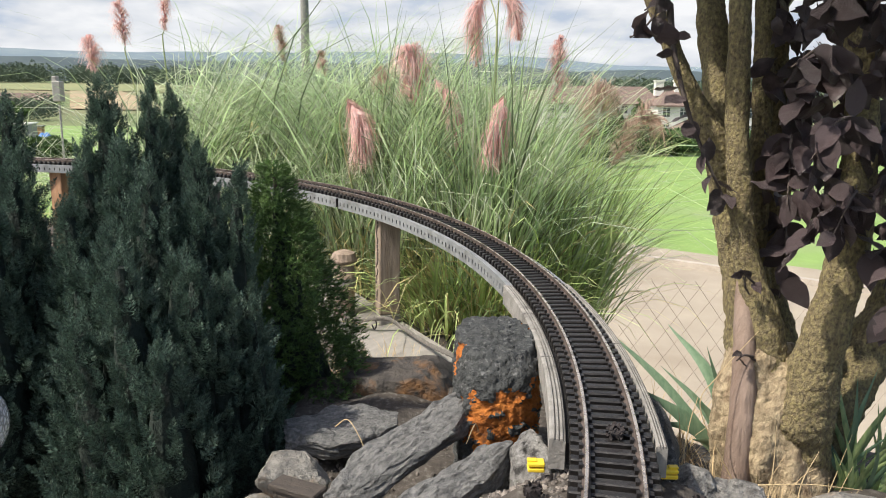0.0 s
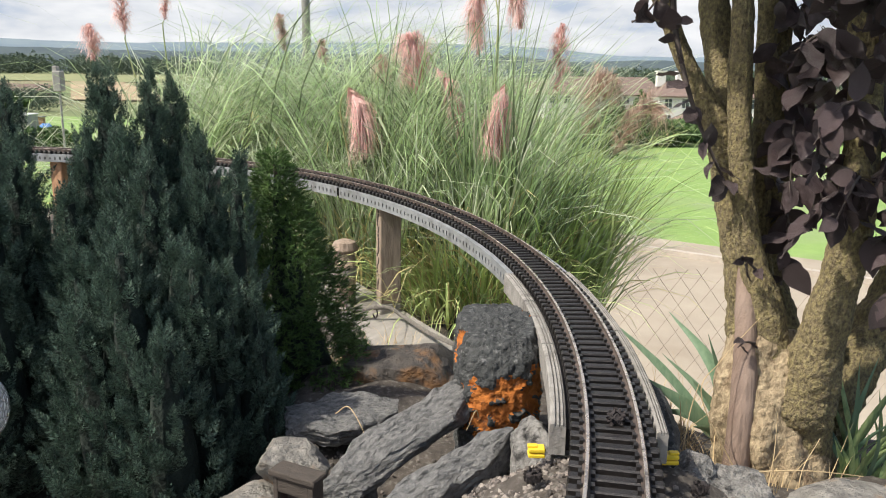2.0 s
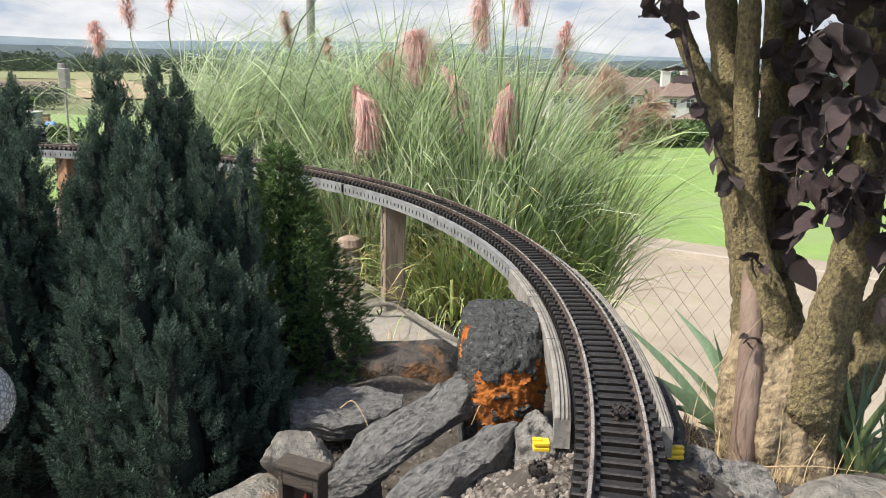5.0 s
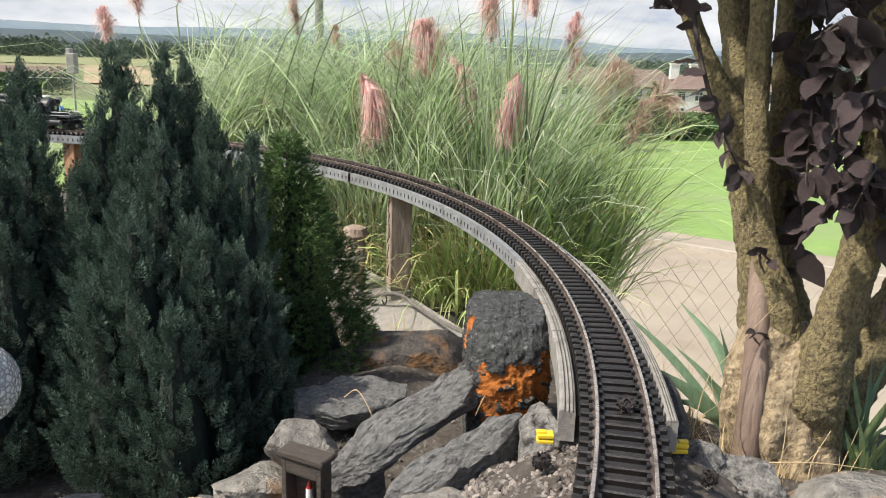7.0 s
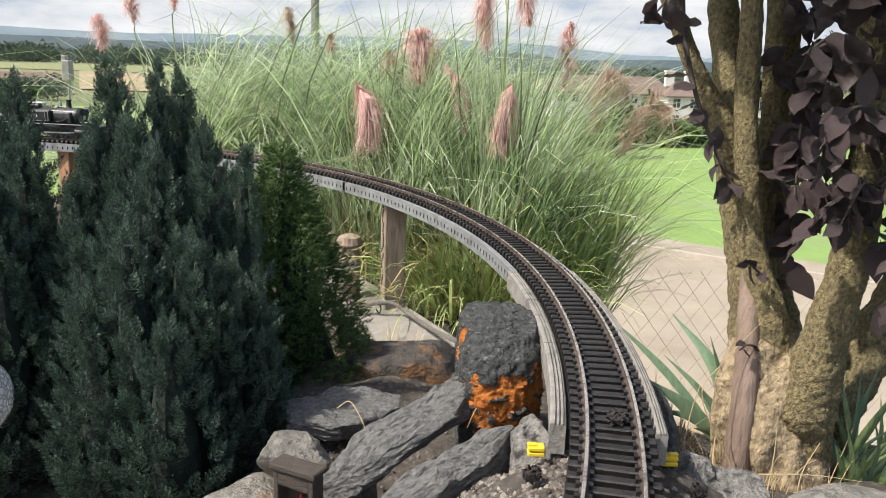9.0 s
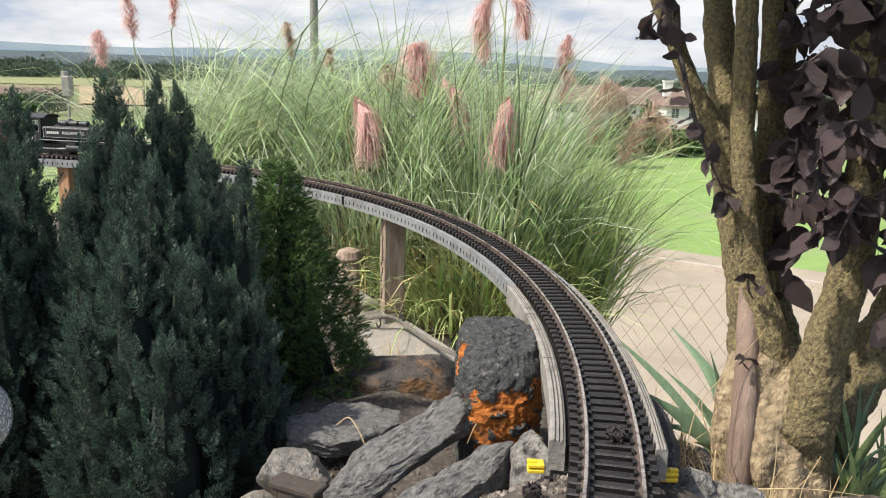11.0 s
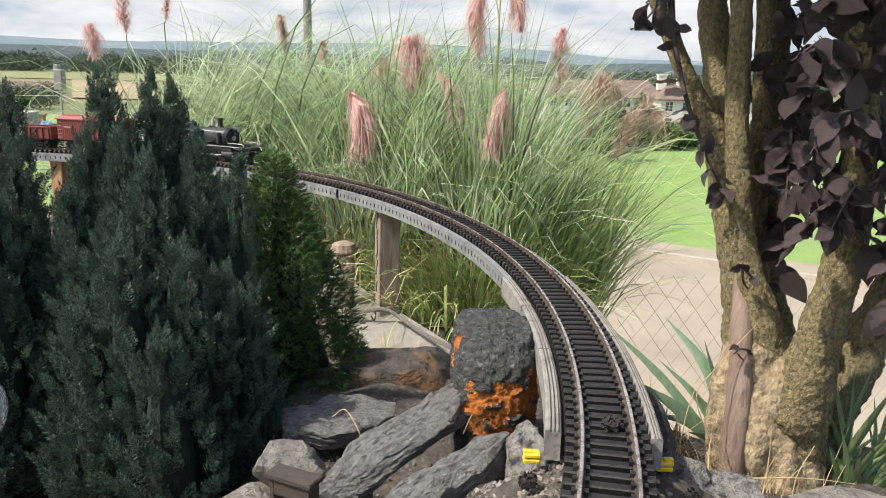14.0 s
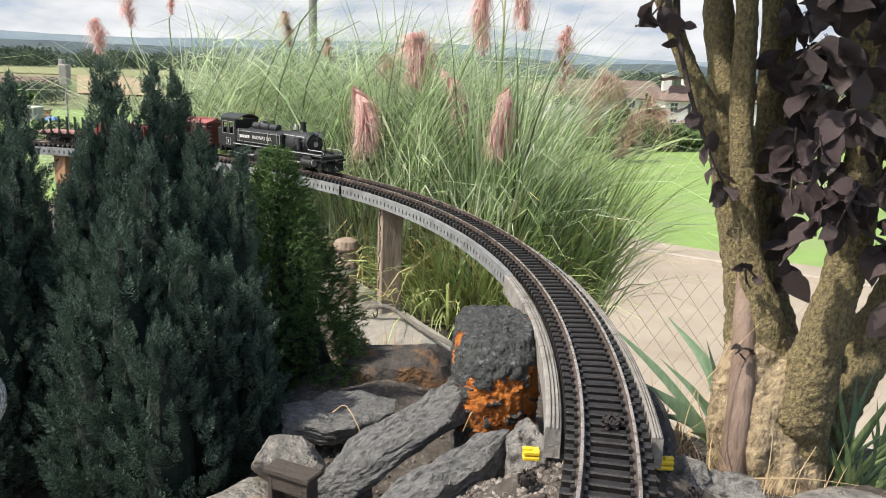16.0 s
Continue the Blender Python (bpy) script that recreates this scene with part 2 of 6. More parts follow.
# cloud backdrop: soft grey and white cloud with thin blue openings
cloud = bpy.data.materials.new("cloud_sky")
cloud.use_nodes = True
cn, cl = cloud.node_tree.nodes, cloud.node_tree.links
cn.remove(cn["Principled BSDF"])
ctc, cmp_, cno = cn.new("ShaderNodeTexCoord"), cn.new("ShaderNodeMapping"), cn.new("ShaderNodeTexNoise")
cmp_.inputs["Scale"].default_value = (1, 1, 3.2)
cno.inputs["Scale"].default_value, cno.inputs["Detail"].default_value = 0.0021, 7
cl.new(ctc.outputs["Object"], cmp_.inputs["Vector"])
cl.new(cmp_.outputs["Vector"], cno.inputs["Vector"])
crp = cn.new("ShaderNodeValToRGB")
crp.color_ramp.elements[0].position, crp.color_ramp.elements[0].color = 0.34, (0.52, 0.60, 0.73, 1)
crp.color_ramp.elements[1].position, crp.color_ramp.elements[1].color = 0.62, (0.93, 0.94, 0.96, 1)
e_mid = crp.color_ramp.elements.new(0.46)
e_mid.color = (0.74, 0.77, 0.82, 1)
cl.new(cno.outputs["Fac"], crp.inputs["Fac"])
cem = cn.new("ShaderNodeEmission")
cem.inputs["Strength"].default_value = 0.72
cl.new(crp.outputs["Color"], cem.inputs["Color"])
cl.new(cem.outputs["Emission"], cn["Material Output"].inputs["Surface"])
M["cloud"] = cloud

# ---- mesh helpers ----
rng = np.random.default_rng(7)


class Geo:
    """Gathers vertices and faces of one mesh."""
    def __init__(self):
        self.v, self.f, self.n = [], [], 0

    def add(self, v, f):
        v = np.asarray(v, float)
        self.v.append(v)
        self.f += [tuple(int(i) + self.n for i in q) for q in f]
        self.n += len(v)
        return self

    def box(self, c, s, m=None, bevel=0.0):
        c, s = np.array(c, float), np.array(s, float) / 2
        if bevel:
            b = min(bevel, s.min() * 0.45)
            pts, keys = [], {}
            for sx in (-1, 1):
                for sy in (-1, 1):
                    for sz in (-1, 1):
                        for ax in range(3):
                            p = np.array((sx, sy, sz)) * s
                            for k in range(3):
                                if k != ax:
                                    p[k] -= b * (sx, sy, sz)[k]
                            keys[(sx, sy, sz, ax)] = len(pts)
                            pts.append(p)
            fs = []
            sg = (-1, 1)
            for ax in range(3):
                o = [k for k in range(3) if k != ax]
                for d in sg:
                    q = []
                    for u, w in ((-1, -1), (1, -1), (1, 1), (-1, 1)):
                        k = [0, 0, 0]
                        k[ax], k[o[0]], k[o[1]] = d, u, w
                        q.append(keys[(*k, ax)])
                    fs.append(q)
                for u in sg:
                    for w in sg:
                        k0, k1 = [0, 0, 0], [0, 0, 0]
                        k0[o[0]] = k1[o[0]] = u
                        k0[o[1]] = k1[o[1]] = w
                        k0[ax], k1[ax] = -1, 1
                        fs.append([keys[(*k0, o[0])], keys[(*k1, o[0])], keys[(*k1, o[1])], keys[(*k0, o[1])]])
            for sx in sg:
                for sy in sg:
                    for sz in sg:
                        fs.append([keys[(sx, sy, sz, a)] for a in range(3)])
            v = np.array(pts)
        else:
            v = np.array([(x, y, z) for x in (-1, 1) for y in (-1, 1) for z in (-1, 1)]) * s
            fs = [(0, 1, 3, 2), (4, 6, 7, 5), (0, 4, 5, 1), (2, 3, 7, 6), (0, 2, 6, 4), (1, 5, 7, 3)]
        v = v + c
        if m is not None:
            v = v @ np.array(m.to_3x3()).T + np.array(m.translation)
        return self.add(v, fs)

    def tube(self, pts, radii, seg=8, cap=True):
        pts = np.asarray(pts, float)
        radii = np.broadcast_to(np.asarray(radii, float), (len(pts),))
        tan = np.gradient(pts, axis=0)
        tan /= np.linalg.norm(tan, axis=1)[:, None] + 1e-12
        up = np.array((0.0, 0.0, 1.0)) if abs(tan[0][2]) < 0.9 else np.array((1.0, 0.0, 0.0))
        vs = []
        side = np.cross(tan[0], up)
        for p, t, r in zip(pts, tan, radii):
            side = side - t * np.dot(side, t)
            side /= np.linalg.norm(side) + 1e-12
            b = np.cross(t, side)
            for k in range(seg):
                a = 2 * math.pi * k / seg
                vs.append(p + r * (math.cos(a) * side + math.sin(a) * b))
        fs = [(i * seg + k, i * seg + (k + 1) % seg, (i + 1) * seg + (k + 1) % seg, (i + 1) * seg + k)
              for i in range(len(pts) - 1) for k in range(seg)]
        if cap:
            fs += [tuple(range(seg))[::-1], tuple((len(pts) - 1) * seg + k for k in range(seg))]
        return self.add(vs, fs)

    def cyl(self, p0, p1, r0, r1=None, seg=16):
        return self.tube([p0, p1], [r0, r0 if r1 is None else r1], seg)


def make(name, geo, material, parent=None, smooth=False, label="", at=None, recalc=True):
    """One mesh object from a Geo, a bmesh or a (vertices, faces) pair; its coordinates are in its parent's space."""
    me = bpy.data.meshes.new(name)
    if isinstance(geo, Geo):
        me.from_pydata(np.concatenate(geo.v), [], geo.f)
    elif isinstance(geo, tuple):
        me.from_pydata(geo[0], [], geo[1])
    else:
        geo.to_mesh(me)
        geo.free()
    if recalc and len(me.polygons) < 60000:
        bm = bmesh.new()
        bm.from_mesh(me)
        bmesh.ops.recalc_face_normals(bm, faces=bm.faces[:])
        bm.to_mesh(me)
        bm.free()
    for mm in (material if isinstance(material, (list, tuple)) else [material]):
        me.materials.append(mm)
    if smooth:
        me.polygons.foreach_set("use_smooth", [True] * len(me.polygons))
    ob = new(name, me)
    ob.parent = parent
    if at is not None:
        ob.location = at
    if label:
        ob["label"] = label
    return ob


def thing(name, at, label, category, group="", kind=""):
    ob = new(name)
    ob.empty_display_size = 0.02
    ob.location = at
    return tagged(ob, label, category, group, kind)


def smooth_path(pts, n):
    """A Catmull-Rom curve through the points, n steps a span; extra columns (radii) run along."""
    p = np.asarray(pts, float)
    q = np.vstack([2 * p[0] - p[1], p, 2 * p[-1] - p[-2]])
    out = []
    for i in range(1, len(q) - 2):
        for k in range(n):
            t = k / n
            out.append(0.5 * (2 * q[i] + (q[i + 1] - q[i - 1]) * t + (2 * q[i - 1] - 5 * q[i] + 4 * q[i + 1] - q[i + 2]) * t * t
                              + (3 * q[i] - q[i - 1] - 3 * q[i + 1] + q[i + 2]) * t ** 3))
    out.append(p[-1])
    return np.array(out)


def sstep(a, b, x):
    t = np.clip((x - a) / (b - a), 0, 1)
    return t * t * (3 - 2 * t)

# ---- the lie of the land ----
CX, CY, RAD = -1.743, 0.96, 1.925      # the railway's circle
RAIL_Z = 1.0


def on_arc(s, off=0.0, z=RAIL_Z):
    a = s / RAD
    return np.array((CX + (RAD + off) * math.cos(a), CY + (RAD + off) * math.sin(a), z))


def ground_z(x, y):
    x, y = np.asarray(x, float), np.asarray(y, float)
    h = 0.80 - 0.18 * sstep(1.30, 1.55, y)
    h = h + 0.06 * sstep(-0.05, 0.06, x) * (1 - sstep(0.8, 1.0, y))
    h = h - 0.10 * (1 - sstep(-0.34, -0.20, x)) * (1 - sstep(1.25, 1.5, y))
    r = np.hypot(x - CX, y - CY)
    mound = np.exp(-((r - RAD) / 0.15) ** 2) * (1 - sstep(0.70, 0.84, y)) * sstep(-1.5, -1.2, x)
    h = h + (0.952 - h) * mound
    h = h - 0.07 * np.exp(-((x - 0.0) / 0.07) ** 2 - ((y - 0.865) / 0.055) ** 2)
    edge = 3.7 - 2.62 * sstep(0.10, 0.36, x)
    over = np.clip(y - edge, 0, None)
    h = h - over * 1.35
    h = np.maximum(h, -1.7)
    h = h - 7.3 * sstep(32, 140, y) - 8 * sstep(140, 1200, y)
    behind = np.clip(-y - 3, 0, None)
    sides = np.clip(np.abs(x) - 4, 0, None)
    near = np.maximum(h, -1.7)
    h = np.where(y < 30, np.maximum(near - 0.5 * sides - 0.5 * behind, -1.7), h)
    return h


def spaced(lo, hi, step, far, grow=1.22):
    a = list(np.arange(lo, hi + 1e-6, step))
    d = step
    b, c = [hi], [lo]
    while b[-1] < far:
        d *= grow
        b.append(b[-1] + d)
        c.append(c[-1] - d)
    return np.array(c[:0:-1] + a + b[1:])


gx, gy = spaced(-1.6, 1.2, 0.03, 4200), spaced(-0.2, 4.0, 0.03, 4200)
XX, YY = np.meshgrid(gx, gy)
ZZ = ground_z(XX, YY)
close = (np.abs(XX) < 4) & (YY < 5) & (YY > -3)
ZZ = ZZ + np.where(close, 0.010 * np.sin(XX * 37 + 2 * np.sin(YY * 29)) * np.sin(YY * 41 + 1.3), 0.0)
gv_ = np.stack([XX.ravel(), YY.ravel(), ZZ.ravel()], 1)
nx, ny = len(gx), len(gy)
idx = np.arange(nx * ny).reshape(ny, nx)
gf = np.stack([idx[:-1, :-1].ravel(), idx[:-1, 1:].ravel(), idx[1:, 1:].ravel(), idx[1:, :-1].ravel()], 1)
gme = bpy.data.meshes.new("ground")
gme.from_pydata(gv_, [], gf.tolist())
for k in ("soil", "lawn", "fields"):
    gme.materials.append(M[k])
gc = gv_[gf].mean(1)
slot = np.where((gc[:, 2] > -1.2) & (np.abs(gc[:, 0]) < 8) & (gc[:, 1] < 6), 0, np.where(np.hypot(gc[:, 0], gc[:, 1]) < 75, 1, 2))
gme.polygons.foreach_set("material_index", slot.astype(np.int32))
gme.polygons.foreach_set("use_smooth", [True] * len(gme.polygons))
ground = tagged(new("ground", gme), "sloping land with garden soil, bright lawn and fields", "ground", kind="structure")

# road, kerb and pavement run obliquely past the garden
RD = np.array((0.83, -0.55, 0)) / math.hypot(0.83, 0.55)
RN = np.array((0.55, 0.83, 0)) / math.hypot(0.55, 0.83)


def strip(name, n0, n1, z0, z1, material, label, category, d0=-14.0, d1=34.0, pieces=60):
    g = Geo()
    for i in range(pieces):
        a, b = d0 + (d1 - d0) * i / pieces, d0 + (d1 - d0) * (i + 1) / pieces
        q = [RD * a + RN * n0, RD * b + RN * n0, RD * b + RN * n1, RD * a + RN * n1]
        v = [(*p[:2], z) for z in (z0, z1) for p in q]
        g.add(v, [(0, 1, 2, 3), (4, 5, 6, 7), (0, 1, 5, 4), (3, 2, 6, 7)])
    return tagged(make(name, g, material), label, category, kind="structure")


strip("road", 4.9, 12.64, -1.75, -1.69, M["road"], "pale beige concrete road surface", "road", pieces=1)
strip("kerb", 12.642, 12.76, -1.75, -1.60, M["kerb"], "low pale stone kerb along the road", "kerb", pieces=1)
strip("pavement", 12.762, 13.5, -1.75, -1.615, M["road"], "pale concrete pavement beside the lawn", "pavement", pieces=1)


def field(name, x0, x1, y0, y1, material, label, slant=0.0):
    xs, ys = np.linspace(x0, x1, 12), np.linspace(y0, y1, 12)
    X, Y = np.meshgrid(xs, ys)
    X = X + slant * (Y - y0)
    Z = ground_z(X, Y) + 0.35
    i = np.arange(144).reshape(12, 12)
    f = np.stack([i[:-1, :-1].ravel(), i[:-1, 1:].ravel(), i[1:, 1:].ravel(), i[1:, :-1].ravel()], 1)
    return tagged(make(name, (np.stack([X.ravel(), Y.ravel(), Z.ravel()], 1), f.tolist()), material), label, "field", kind="structure")


field("ploughed_field", -160, -99, 200, 350, M["ploughed"], "bare brown ploughed field beyond the sheds", -0.5)
field("stubble_field", -97, -70, 205, 420, M["stubble"], "buff stubble field beside the ploughed land", -0.47)
field("hay_field", -420, -100, 425, 900, M["hay"], "yellow-green stubble field below the woods")


def ridge(name, dist, az, tops, material, label, seed, rough):
    """A range of hills on a wide arc, az in degrees from straight ahead, tops in metres."""
    r = np.random.default_rng(seed)
    n = 220
    a = np.linspace(az[0], az[-1], n)
    top = np.interp(a, az, tops)
    for k, amp in ((9, 1.0), (23, 0.6), (61, 0.35), (140, 0.2)):
        top = top + rough * amp * np.sin(np.linspace(0, k, n) * 2 * math.pi + r.uniform(0, 6))
    rows_, vs = 7, []
    for j in range(rows_):
        u = j / (rows_ - 1)
        d = dist * (0.86 + 0.14 * u)
        z = -30 + (top + 30) * u ** 0.8
        vs.append(np.stack([np.sin(np.radians(a)) * d, np.cos(np.radians(a)) * d, z], 1))
    i = np.arange(rows_ * n).reshape(rows_, n)
    f = np.stack([i[:-1, :-1].ravel(), i[:-1, 1:].ravel(), i[1:, 1:].ravel(), i[1:, :-1].ravel()], 1)
    return tagged(make(name, (np.concatenate(vs), f.tolist()), material, smooth=True), label, "hills", kind="structure")


# distance haze comes only from the ridges' base colours
ridge("far_hills", 3600, (-60, -30, -22, -8, 0, 3, 6, 9, 12, 18, 30, 60), (85, 75, 70, 88, 92, 88, 80, 62, 48, 50, 55, 50), M["hill_far_hazed"],
      "long ridge on the horizon, haze painted as blue-grey", 3, 1.4)
ridge("wooded_hills", 1500, (-60, -32, -25, -12, -2, 4, 8, 10, 13, 17, 24, 60), (20, 20, 18, 18, 20, 20, 10, 10, 14, 13, 10, 8), M["hill_near_hazed"],
      "dark wooded hill in the middle distance, tinted bluish for haze", 5, 0.8)

bk = Geo()
az = np.radians(np.linspace(-62, 62, 49))
bk.add([(math.sin(a) * 4600, math.cos(a) * 4600, z) for z in (-150, 2600) for a in az], [(k, k + 1, k + 50, k + 49) for k in range(48)])
tagged(make("backdrop", bk, M["cloud"]), "bright sky of soft grey and white cloud", "sky", kind="structure")


def leaf_cloud(center, size, count, leaf, seed, flat=1.0):
    """Small two-triangle leaf clumps scattered through an uneven rounded crown."""
    r = np.random.default_rng(seed)
    d = r.normal(size=(count, 3))
    d /= np.linalg.norm(d, axis=1)[:, None]
    lump = 0.78 + 0.22 * np.sin(d[:, 0] * 5 + seed) * np.sin(d[:, 1] * 6 + 1) + 0.15 * np.sin(d[:, 2] * 9 + d[:, 0] * 7)
    rad = lump * r.uniform(0.55, 1.0, count) ** 0.35
    p = np.array(center) + d * rad[:, None] * np.array(size)
    u, w = r.normal(size=(count, 3)), r.normal(size=(count, 3))
    u /= np.linalg.norm(u, axis=1)[:, None]
    w = np.cross(u, w)
    w /= np.linalg.norm(w, axis=1)[:, None]
    k = leaf * r.uniform(0.6, 1.3, count)[:, None]
    v = np.stack([p - u * k, p + w * k * 0.5, p + u * k, p - w * k * 0.5], 1).reshape(-1, 3)
    f = np.arange(count * 4).reshape(-1, 4)
    return v, f.tolist()


def wood(name, spots, material, label):
    g = Geo()
    for i, (x, y, w, h) in enumerate(spots):
        z = float(ground_z(x, y))
        g.add(*leaf_cloud((x, y, z + h * 0.5), (w, w, h * 0.55), 620, h * 0.055, i + 11))
    return tagged(make(name, g, material, recalc=False), label, "trees", kind="stuff")


rw = np.random.default_rng(21)
wood("far_wood", [(-k * y, y, rw.uniform(12, 22), rw.uniform(15, 24)) for k, y in zip(rw.uniform(0.30, 0.66, 90), rw.uniform(880, 1050, 90))],
     M["wood_far"], "dark line of trees beyond the fields")
wood("village_trees", [(x, y, rw.uniform(2.5, 4.5), rw.uniform(3, 6)) for x, y in zip(rw.uniform(20, 110, 30), rw.uniform(172, 230, 30))],
     M["wood_far"], "green trees among the houses")
wood("hillside_wood", [(x, y, rw.uniform(9, 16), rw.uniform(9, 14)) for x, y in zip(rw.uniform(60, 330, 70), rw.uniform(420, 640, 70))],
     M["wood_far"], "dense dark wood on the hillside behind the village")


wood("field_hedge", [(-k * y, y, rw.uniform(3, 6), rw.uniform(2.5, 5)) for k, y in zip(rw.uniform(0.50, 0.60, 16), rw.uniform(150, 195, 16))],
     M["wood_far"], "straggling dark hedge below the ploughed field")


def shrub(name, at, size, count, leaf, label, seed, category="bush"):
    t = thing(name, at, label, category)
    g = Geo()
    for k in range(5):
        a = k * 1.26
        g.tube(smooth_path([(0, 0, -0.1), (math.cos(a) * size[0] * 0.3, math.sin(a) * size[1] * 0.3, size[2] * 0.8), (math.cos(a) * size[0] * 0.5, math.sin(a) * size[1] * 0.5, size[2] * 1.5)], 4),
               np.linspace(size[2] * 0.05, size[2] * 0.015, 9), 6)
    make("trunk", g, M["twig"], t)
    make("crown", leaf_cloud((0, 0, size[2] * 1.0), size, count, leaf, seed), M["bush"], t, recalc=False)
    return t


for i, (x, y, w) in enumerate(((5.6, 30.5, 1.7), (8.4, 32, 1.8), (10.8, 33.5, 1.9), (13.4, 34, 2.0), (16.2, 34, 2.0), (19, 34, 2.0), (22, 34.5, 2.0))):
    shrub("hedge_bush", (x, y, float(ground_z(x, y))), (w, 1.2, 0.52), 1600, 0.16, "trimmed dark green hedge bush at the lawn's edge", 40 + i)
shrub("garden_bush", (9.5, 40.0, float(ground_z(9.5, 40.0))), (0.65, 0.65, 1.0), 1200, 0.12, "small green tree beside the white house", 59)
shrub("round_tree", (5.46, 27.0, float(ground_z(5.46, 27.0))), (0.46, 0.46, 1.24), 2600, 0.09, "dense dark green rounded tree at the lawn's edge", 60, "tree")
shrub("garden_bush", (-13.4, 26.5, -1.7), (1.0, 1.0, 0.4), 1200, 0.14, "low green bush beside the far sheds", 61)
shrub("garden_tree", (-27.2, 48.0, float(ground_z(-27.2, 48))), (1.9, 2.2, 0.8), 2200, 0.22, "spreading green tree behind the grey shed", 62, "tree")


def house(at, rz, w, d, h, roof_h, storeys, label, chimneys=(), bays=6):
    t = thing("house", at, label, "house", "houses of the village")
    t.rotation_euler = (0, 0, radians(rz))
    win = [(-w / 2 + w * (i + 0.5) / bays, h * (k + 0.55) / storeys) for i in range(bays) for k in range(storeys)]
    make("wall", Geo().box((0, 0, h / 2), (w, d, h)), M["render_wall"], t)
    o = 0.5
    g = Geo().add([(-w / 2 - o, -d / 2 - o, h), (w / 2 + o, -d / 2 - o, h), (w / 2 + o, d / 2 + o, h), (-w / 2 - o, d / 2 + o, h), (-w / 2 + 2, 0, h + roof_h), (w / 2 - 2, 0, h + roof_h),
                   (-w / 2 - o, -d / 2 - o, h - 0.25), (w / 2 + o, -d / 2 - o, h - 0.25), (w / 2 + o, d / 2 + o, h - 0.25), (-w / 2 - o, d / 2 + o, h - 0.25)],
                  [(0, 1, 5, 4), (2, 3, 4, 5), (1, 2, 5), (3, 0, 4), (0, 1, 7, 6), (1, 2, 8, 7), (2, 3, 9, 8), (3, 0, 6, 9), (6, 7, 8, 9)])
    roof = make("roof", g, M["roof"], t)
    for cxx in chimneys:
        make("chimney", Geo().box((cxx, 0, h + roof_h + 0.3), (1.5, 1.2, 2.6)).box((cxx, 0, h + roof_h + 1.65), (1.8, 1.5, 0.25)), M["render_wall"], roof, label="white rendered chimney")
    for x, z in win:
        f = make("window", Geo().box((x, -d / 2 - 0.03, z - 0.85), (1.5, 0.22, 0.12)).box((x, -d / 2 - 0.03, z + 0.8), (1.4, 0.16, 0.1))
                 .box((x - 0.66, -d / 2 - 0.03, z), (0.1, 0.16, 1.55)).box((x + 0.66, -d / 2 - 0.03, z), (0.1, 0.16, 1.55)).box((x, -d / 2 - 0.03, z), (0.07, 0.14, 1.5)).box((x, -d / 2 - 0.03, z + 0.2), (1.3, 0.13, 0.07)), M["white"], t)
        make("pane", Geo().box((x, -d / 2 - 0.02, z), (1.22, 0.06, 1.5)), M["pane"], f)
    return t


house((48.5, 146, -9.0), 0, 24, 9, 5.6, 2.5, 2, "white rendered two-storey house with a brown hipped roof", (-11.0, -7.5), 8)
house((30.5, 168, -9.0), 4, 24, 10, 5.0, 3.4, 2, "long white house with a wide brown roof", (-8.5,), 8)
house((22.0, 185, -9.0), -3, 14, 9, 4.4, 2.6, 2, "low brown-roofed house at the village's end", (), 5)
house((36.0, 121, -8.3), 8, 3.6, 4.0, 2.0, 1.6, 1, "small white gabled outhouse below the hedge", (), 2)

sh = thing("shed", (-18.6, 35.0, float(ground_z(-18.6, 35))), "pale grey flat-roofed garden shed", "shed")
make("wall", Geo().box((0, 0, 0.31), (0.62, 0.9, 0.62)), M["shed"], sh)
make("roof", Geo().box((0, 0, 0.645), (0.72, 1.0, 0.05), bevel=0.01), M["white"], sh, label="white-edged flat roof")
make("door", Geo().box((0.1, -0.465, 0.29), (0.26, 0.03, 0.52), bevel=0.008), M["pole"], sh)
tarp = Geo()
tx, ty = np.meshgrid(np.linspace(-0.28, 0.28, 14), np.linspace(-0.2, 0.2, 10))
tz = 0.30 * np.clip(1 - (tx / 0.3) ** 4, 0, 1) * np.clip(1 - (ty / 0.22) ** 4, 0, 1) + 0.03 * np.sin(tx * 17) * np.sin(ty * 13)
ti = np.arange(140).reshape(10, 14)
tarp.add(np.stack([tx.ravel(), ty.ravel(), tz.ravel()], 1), np.stack([ti[:-1, :-1].ravel(), ti[:-1, 1:].ravel(), ti[1:, 1:].ravel(), ti[1:, :-1].ravel()], 1).tolist())
tagged(make("tarpaulin", tarp, M["blue"], at=(-17.45, 34.4, float(ground_z(-17.45, 34.4)) - 0.01), smooth=True), "blue tarpaulin heaped beside the garden shed", "tarpaulin")
fc = thing("gate_post", (-17.9, 35.0, float(ground_z(-17.9, 35))), "reddish brown post with pale cap by the shed", "post")
make("shaft", Geo().box((0, 0, 0.26), (0.22, 0.22, 0.52), bevel=0.01), M["post_red"], fc)
make("cap", Geo().box((0, 0, 0.545), (0.3, 0.3, 0.05), bevel=0.01), M["concrete"], fc)

